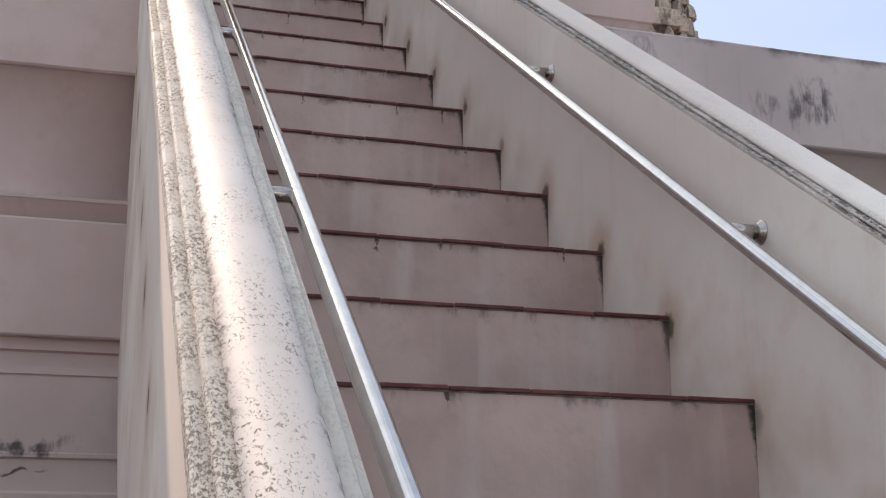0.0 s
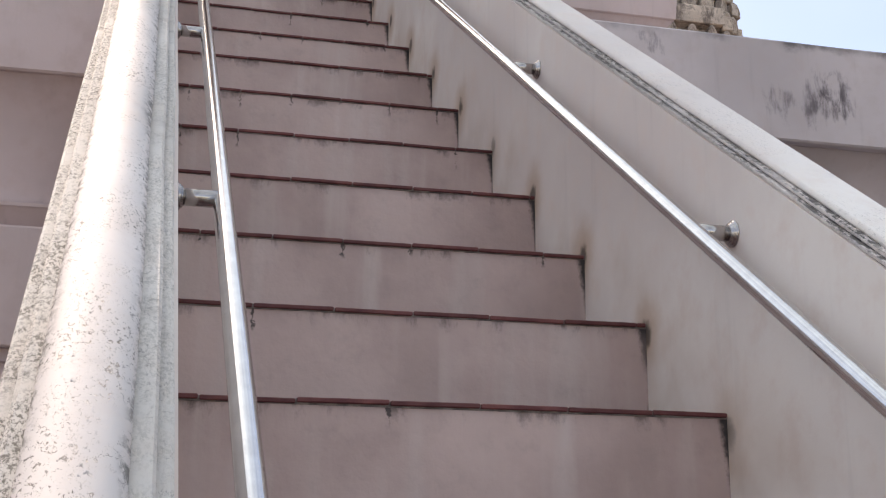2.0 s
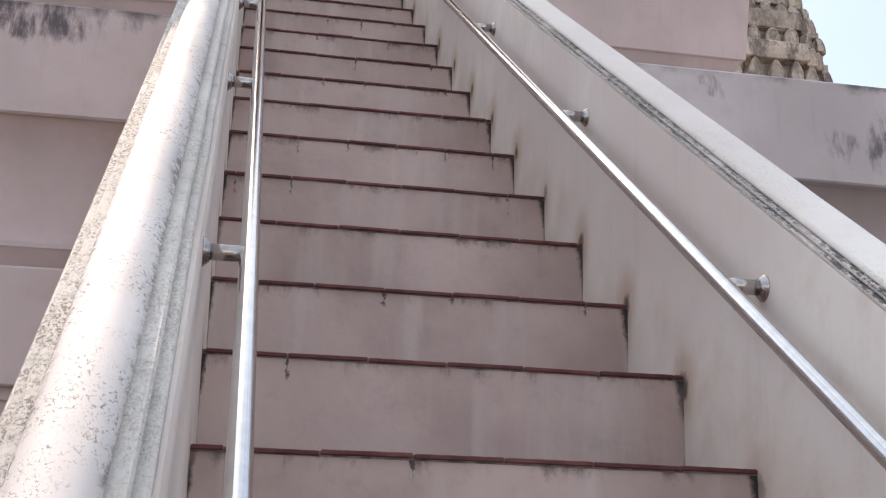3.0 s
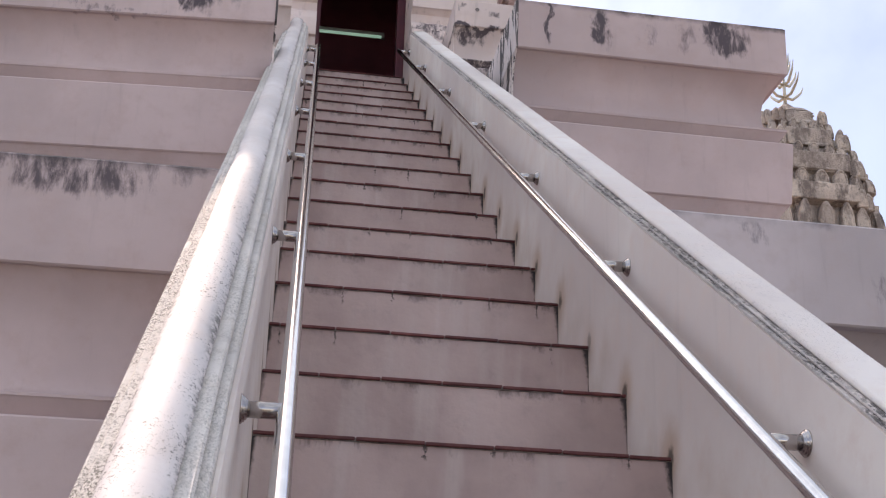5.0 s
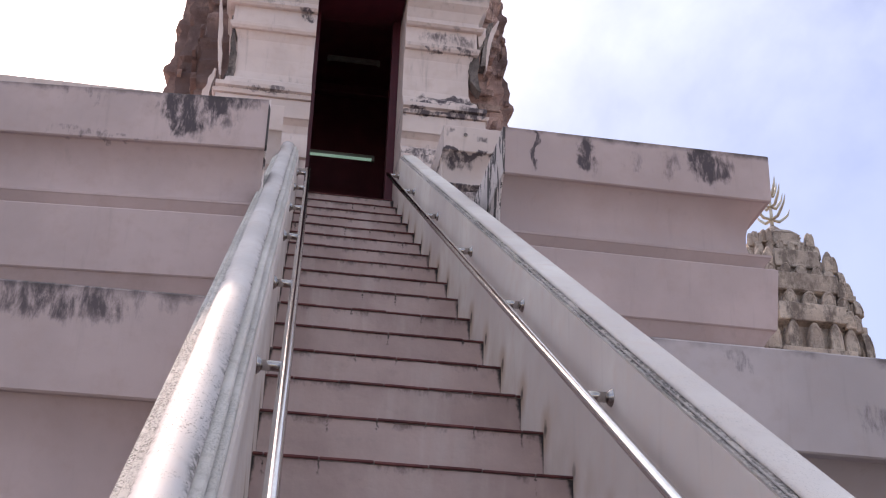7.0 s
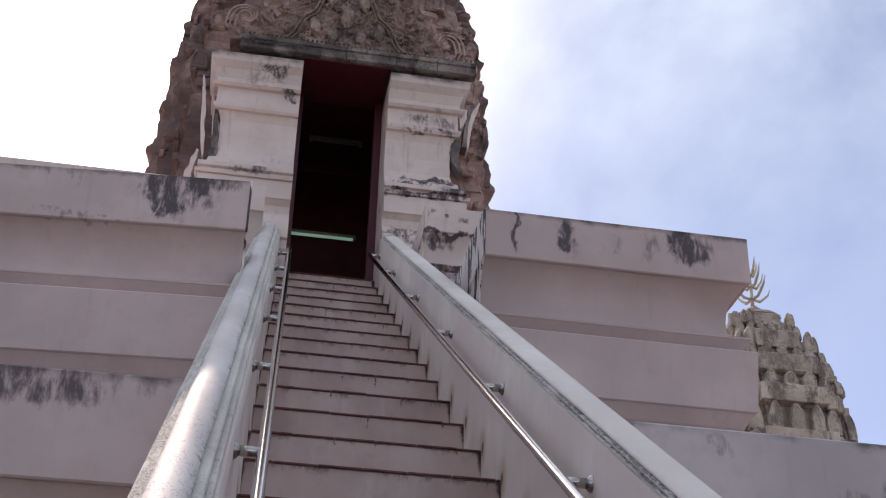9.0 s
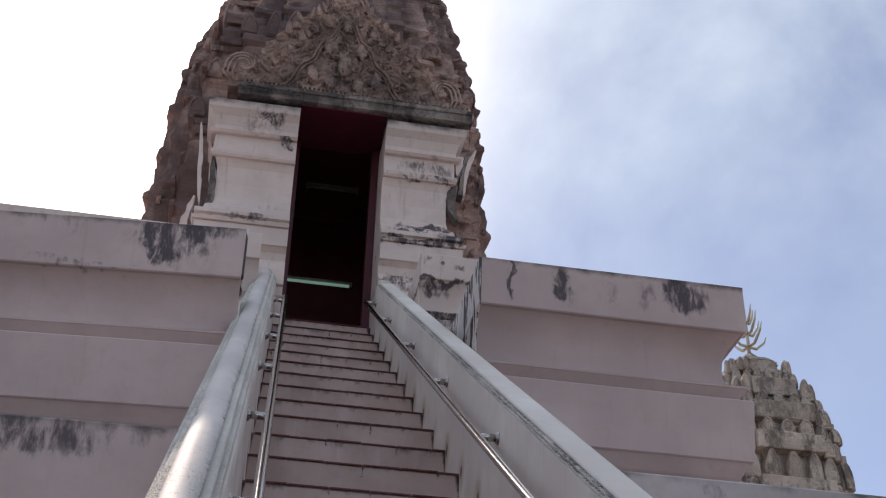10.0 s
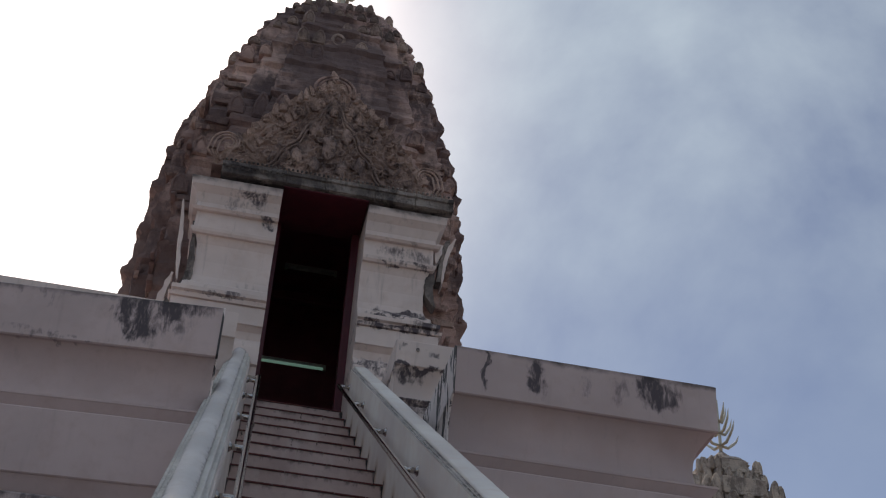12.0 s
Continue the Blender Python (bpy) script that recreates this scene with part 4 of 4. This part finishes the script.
def pediment():
    """The carved gable over the door: a worn relief field, a double inner gable line, flame leaves and corner scrolls."""
    top = thing("pediment", "worn carved stucco pediment with scrolls and foliage over the doorway", "pediment")
    cx, y, z0, half, rise = 0.79, 7.26, 7.655, 1.06, 1.38

    def edge(u, k=1.0):
        # u from -1 to 1 along the gable; the sides swell at the foot and draw in under the top
        s = abs(u)
        return (cx + math.copysign(half * k * s, u), z0 + rise * k * ((1 - s) ** 0.80 * (0.86 + 0.14 * (1 - s) ** 2) + 0.10 * math.sin(math.pi * s) ** 2))

    rng = random.Random(3)
    # relief: curling ridges that die away towards the rim
    nu, nv = 150, 90
    bm = bmesh.new()
    grid = []
    for j in range(nv + 1):
        row = []
        for i in range(nu + 1):
            u = -1 + 2 * i / nu
            x, ztop = edge(u)
            z = z0 + (ztop - z0) * j / nv
            p = Vector((x * 6.5, 1.7, z * 6.5))
            p += noise.noise_vector(p * 0.8) * 0.9
            curl = 1 - abs(math.sin(3.1 * noise.noise(p) * 2.2 + 1.3 * p.x * 0.3))
            h = 0.034 * curl + 0.022 * noise.noise(p * 2.6) + 0.012 * noise.noise(p * 6)
            row.append(bm.verts.new((x, y + 0.045 - h, z)))
        grid.append(row)
    for j in range(nv):
        for i in range(nu):
            bm.faces.new((grid[j][i], grid[j][i + 1], grid[j + 1][i + 1], grid[j + 1][i]))
    part("field", bm, M_RELIEF, top, smooth=True)
    bm = bmesh.new()
    outline = [edge(-1 + 2 * i / 40) for i in range(41)]
    loft(bm, [[(x, 7.75, z) for x, z in outline], [(x, y + 0.05, z) for x, z in outline]])
    part("backing", bm, M_STONE, top)
    # double line of the inner gable, lobed on its way up
    lobes = [(0.60, 0.03), (0.50, 0.10), (0.45, 0.26), (0.40, 0.36), (0.30, 0.42), (0.27, 0.56), (0.22, 0.66), (0.13, 0.72), (0.10, 0.86), (0.05, 0.95), (0.0, 1.0)]
    for k, r in ((1.0, 0.013), (0.93, 0.008)):
        for sign in (-1, 1):
            pts = ramp_line(lobes, 40)
            pts = [tuple(sum(p[c] for p in pts[max(i - 2, 0):i + 3]) / len(pts[max(i - 2, 0):i + 3]) for c in (0, 1)) for i in range(41)]
            bm = bmesh.new()
            tube(bm, [(cx + sign * x * k, y + 0.014, z0 + z * k + 0.01) for x, z in pts], r, 6)
            part("rim", bm, M_RELIEF, top, smooth=True)
    # corner scrolls, each of three nested lines
    for sign, ex, ez in ((1, 1.72, 7.86), (-1, -0.12, 7.87)):
        for r in (0.165, 0.125, 0.08):
            bm = bmesh.new()
            tail = [(ex + sign * (0.02 + r * 0.9), y, ez - 0.20 + r * 0.4), (ex + sign * (0.05 + r), y, ez - 0.06)]
            tube(bm, [(px, y + 0.022, pz) for px, _, pz in tail] + [(px, 0.5 * (py + y) + 0.028, pz) for px, py, pz in spiral(ex + sign * 0.03, ez + 0.04, r, 0.95, 0.1, sign, y)], 0.010, 6)
            part("volute", bm, M_RELIEF, top, smooth=True)
    # flame leaves along the rim
    leaves = [antefix_mesh("leaf", M_RELIEF, 0.075, 0.15, 0.03, 20 + i) for i in range(3)]
    for i in range(58):
        u = -0.95 + 1.9 * (i % 29) / 28
        x, z = edge(u, 0.965 if i < 29 else 0.80)
        m = pose(x, y + 0.042, z - 0.06, rng.uniform(-8, 8), math.degrees(math.atan2(x - cx, (z - z0) + 0.5)) * 0.8 + rng.uniform(-22, 22), 0) @ Matrix.Diagonal((rng.uniform(0.45, 1.0), 1, rng.uniform(0.5, 1.15), 1))
        shared("leaf", rng.choice(leaves), m, top)
    # foliage curls over the field
    for i in range(200):
        u, k = rng.uniform(-0.9, 0.9), math.sqrt(rng.uniform(0.02, 0.9))
        x, z = edge(u, k)
        z = max(z, z0 + 0.05)
        bm = bmesh.new()
        r = rng.uniform(0.015, 0.045)
        tube(bm, spiral(x, z, r, rng.uniform(0.7, 1.3), rng.uniform(0, 6.3), rng.choice((-1, 1)), y + 0.036 + rng.uniform(-0.006, 0.008), 9), r * 0.22, 5)
        part("scroll", bm, M_RELIEF, top, smooth=True)
    # small arched hood at the gable's head
    for r in (0.20, 0.155):
        bm = bmesh.new()
        tube(bm, [(cx - 0.01 + r * math.cos(a), y + 0.03, z0 + 1.17 + 0.9 * r * math.sin(a)) for a in (math.pi * (-0.12 + 1.24 * k / 18) for k in range(19))], 0.017, 6)
        part("hood", bm, M_STONE, top, smooth=True)
    # worn low lumps where carved shapes stood out
    for dx, dz, r, h in ((0, 0.92, 0.05, 0.10), (-0.16, 0.62, 0.05, 0.11), (0.16, 0.60, 0.05, 0.10), (0, 0.42, 0.07, 0.15), (-0.30, 0.25, 0.05, 0.10), (0.32, 0.25, 0.05, 0.10), (-0.12, 0.17, 0.05, 0.09), (0.14, 0.17, 0.05, 0.09)):
        bm = bmesh.new()
        bmesh.ops.create_icosphere(bm, subdivisions=3, radius=1)
        for v in bm.verts:
            q = v.co * (1 + 0.55 * noise.noise(v.co * 2.6 + Vector((dx * 9, dz * 7, 0))))
            v.co = Vector((cx + dx + q.x * r, y + 0.02 + q.y * 0.017, z0 + dz + q.z * h))
        part("boss", bm, M_RELIEF, top, smooth=True)
    return top


def small_prang(cx, cy, apex):
    top = thing("small_prang", "cream stucco prang with rows of leaf-shaped antefixes", "tower")
    widths = [(0.0, 0.10), (-0.06, 0.22), (-0.2, 0.33), (-0.36, 0.45), (-0.54, 0.56), (-0.83, 0.74), (-1.08, 0.87), (-1.44, 1.03), (-2.0, 1.10), (-2.6, 1.18), (-4.0, 1.28), (-12, 1.35)]

    def width(d):
        for (d0, a0), (d1, a1) in zip(widths, widths[1:]):
            if d >= d1:
                return a0 + (a1 - a0) * (d - d0) / (d1 - d0)
        return 1.5

    # from the top down: height of the plain band, height of the row of stones under it
    tiers = [(0.23, 0.225), (0.30, 0.22), (0.30, 0.235), (0.29, 0.44), (0.36, 0.45), (0.4, 0.5)]
    levels, d, rows = [(apex, 0.05), (apex - 0.08, 0.27), (apex - 0.18, 0.38)], -0.22, []
    for band, row in tiers:
        low, foot = d - band, d - band - row
        for dz, k in ((d, 0.90), (d - 0.02, 0.955), (low + 0.03, 0.97), (low, 0.955), (low - 0.02, 0.88), (foot + 0.02, 0.86)):
            levels.append((apex + dz, width(dz) * k))
        rows.append((d, low, foot))
        d = foot
    levels += [(apex + d - 0.1, 1.2), (GROUND_Z, 1.3)]
    bm = bmesh.new()
    stack(bm, cx, cy, levels[::-1], 1.0, 0.018, 5.0)
    part("body", bm, M_CREAM, top)
    leaves = [antefix_mesh("antefix", M_CREAM, 0.20, 0.42, 0.05, 40 + i) for i in range(3)]
    rng = random.Random(12)
    for head, low, foot in rows:
        a = width(foot + 0.4 * (low - foot))
        s = (low - foot) * 1.06 / 0.42
        wide = min(1.15, max(0.62, a / 0.95))
        for share, inset in ((-0.78, 0.80), (-0.52, 0.92), (-0.28, 1.0), (0.0, 1.0), (0.28, 1.0), (0.52, 0.92), (0.78, 0.80)):
            for turn, px, py in ((0, share * a, -a * inset * 0.96), (-90, -a * inset * 0.96, share * a), (90, a * inset * 0.96, share * a)):
                m = pose(cx + px, cy + py, apex + foot, rng.uniform(-4, 4), 0, turn + rng.uniform(-3, 3)) @ Matrix.Diagonal((wide * rng.uniform(0.8, 0.98), 1, s * rng.uniform(0.92, 1.04), 1))
                shared("antefix", rng.choice(leaves), m, top)
        # corner stones stand beside the bands too
        for share, inset in ((-0.66, 0.84), (-0.53, 0.93), (0.53, 0.93), (0.66, 0.84))[:4 if a > 0.55 else 2]:
            for turn, px, py in ((0, share * a, -a * inset * 0.95), (-90, -a * inset * 0.95, share * a)):
                m = pose(cx + px, cy + py, apex + low - 0.02, rng.uniform(-4, 4), 0, turn + rng.uniform(-5, 5)) @ Matrix.Diagonal((wide * 0.75, 0.8, (head - low) / 0.42 * rng.uniform(0.9, 1.1), 1))
                shared("antefix", rng.choice(leaves), m, top)
        # plain slab in the middle of each side
        for turn in (0, 90, -90):
            bm = bmesh.new()
            b = width(0.5 * (head + low))
            box(bm, -0.47 * b, 0.47 * b, -b * 1.04, -b * 0.88, low + 0.01, head - 0.01, 0.014)
            for v in bm.verts:
                v.co += noise.noise_vector(v.co * 3 + Vector((turn, 0, low))) * 0.012
            bmesh.ops.transform(bm, matrix=pose(cx, cy, apex, 0, 0, turn), verts=bm.verts)
            part("slab", bm, M_CREAM, top)
    bm = bmesh.new()
    tube(bm, [(cx, cy, apex - 0.1), (cx, cy, apex + 0.02), (cx, cy, apex + 0.12)], 0.16, 12, [1, 0.8, 0.15])
    part("bud", bm, M_CREAM, top)
    trident(cx, cy, apex + 0.05, 0.95, top)
    return top


tower()
pediment()
small_prang(8.07, 15.0, 9.67)
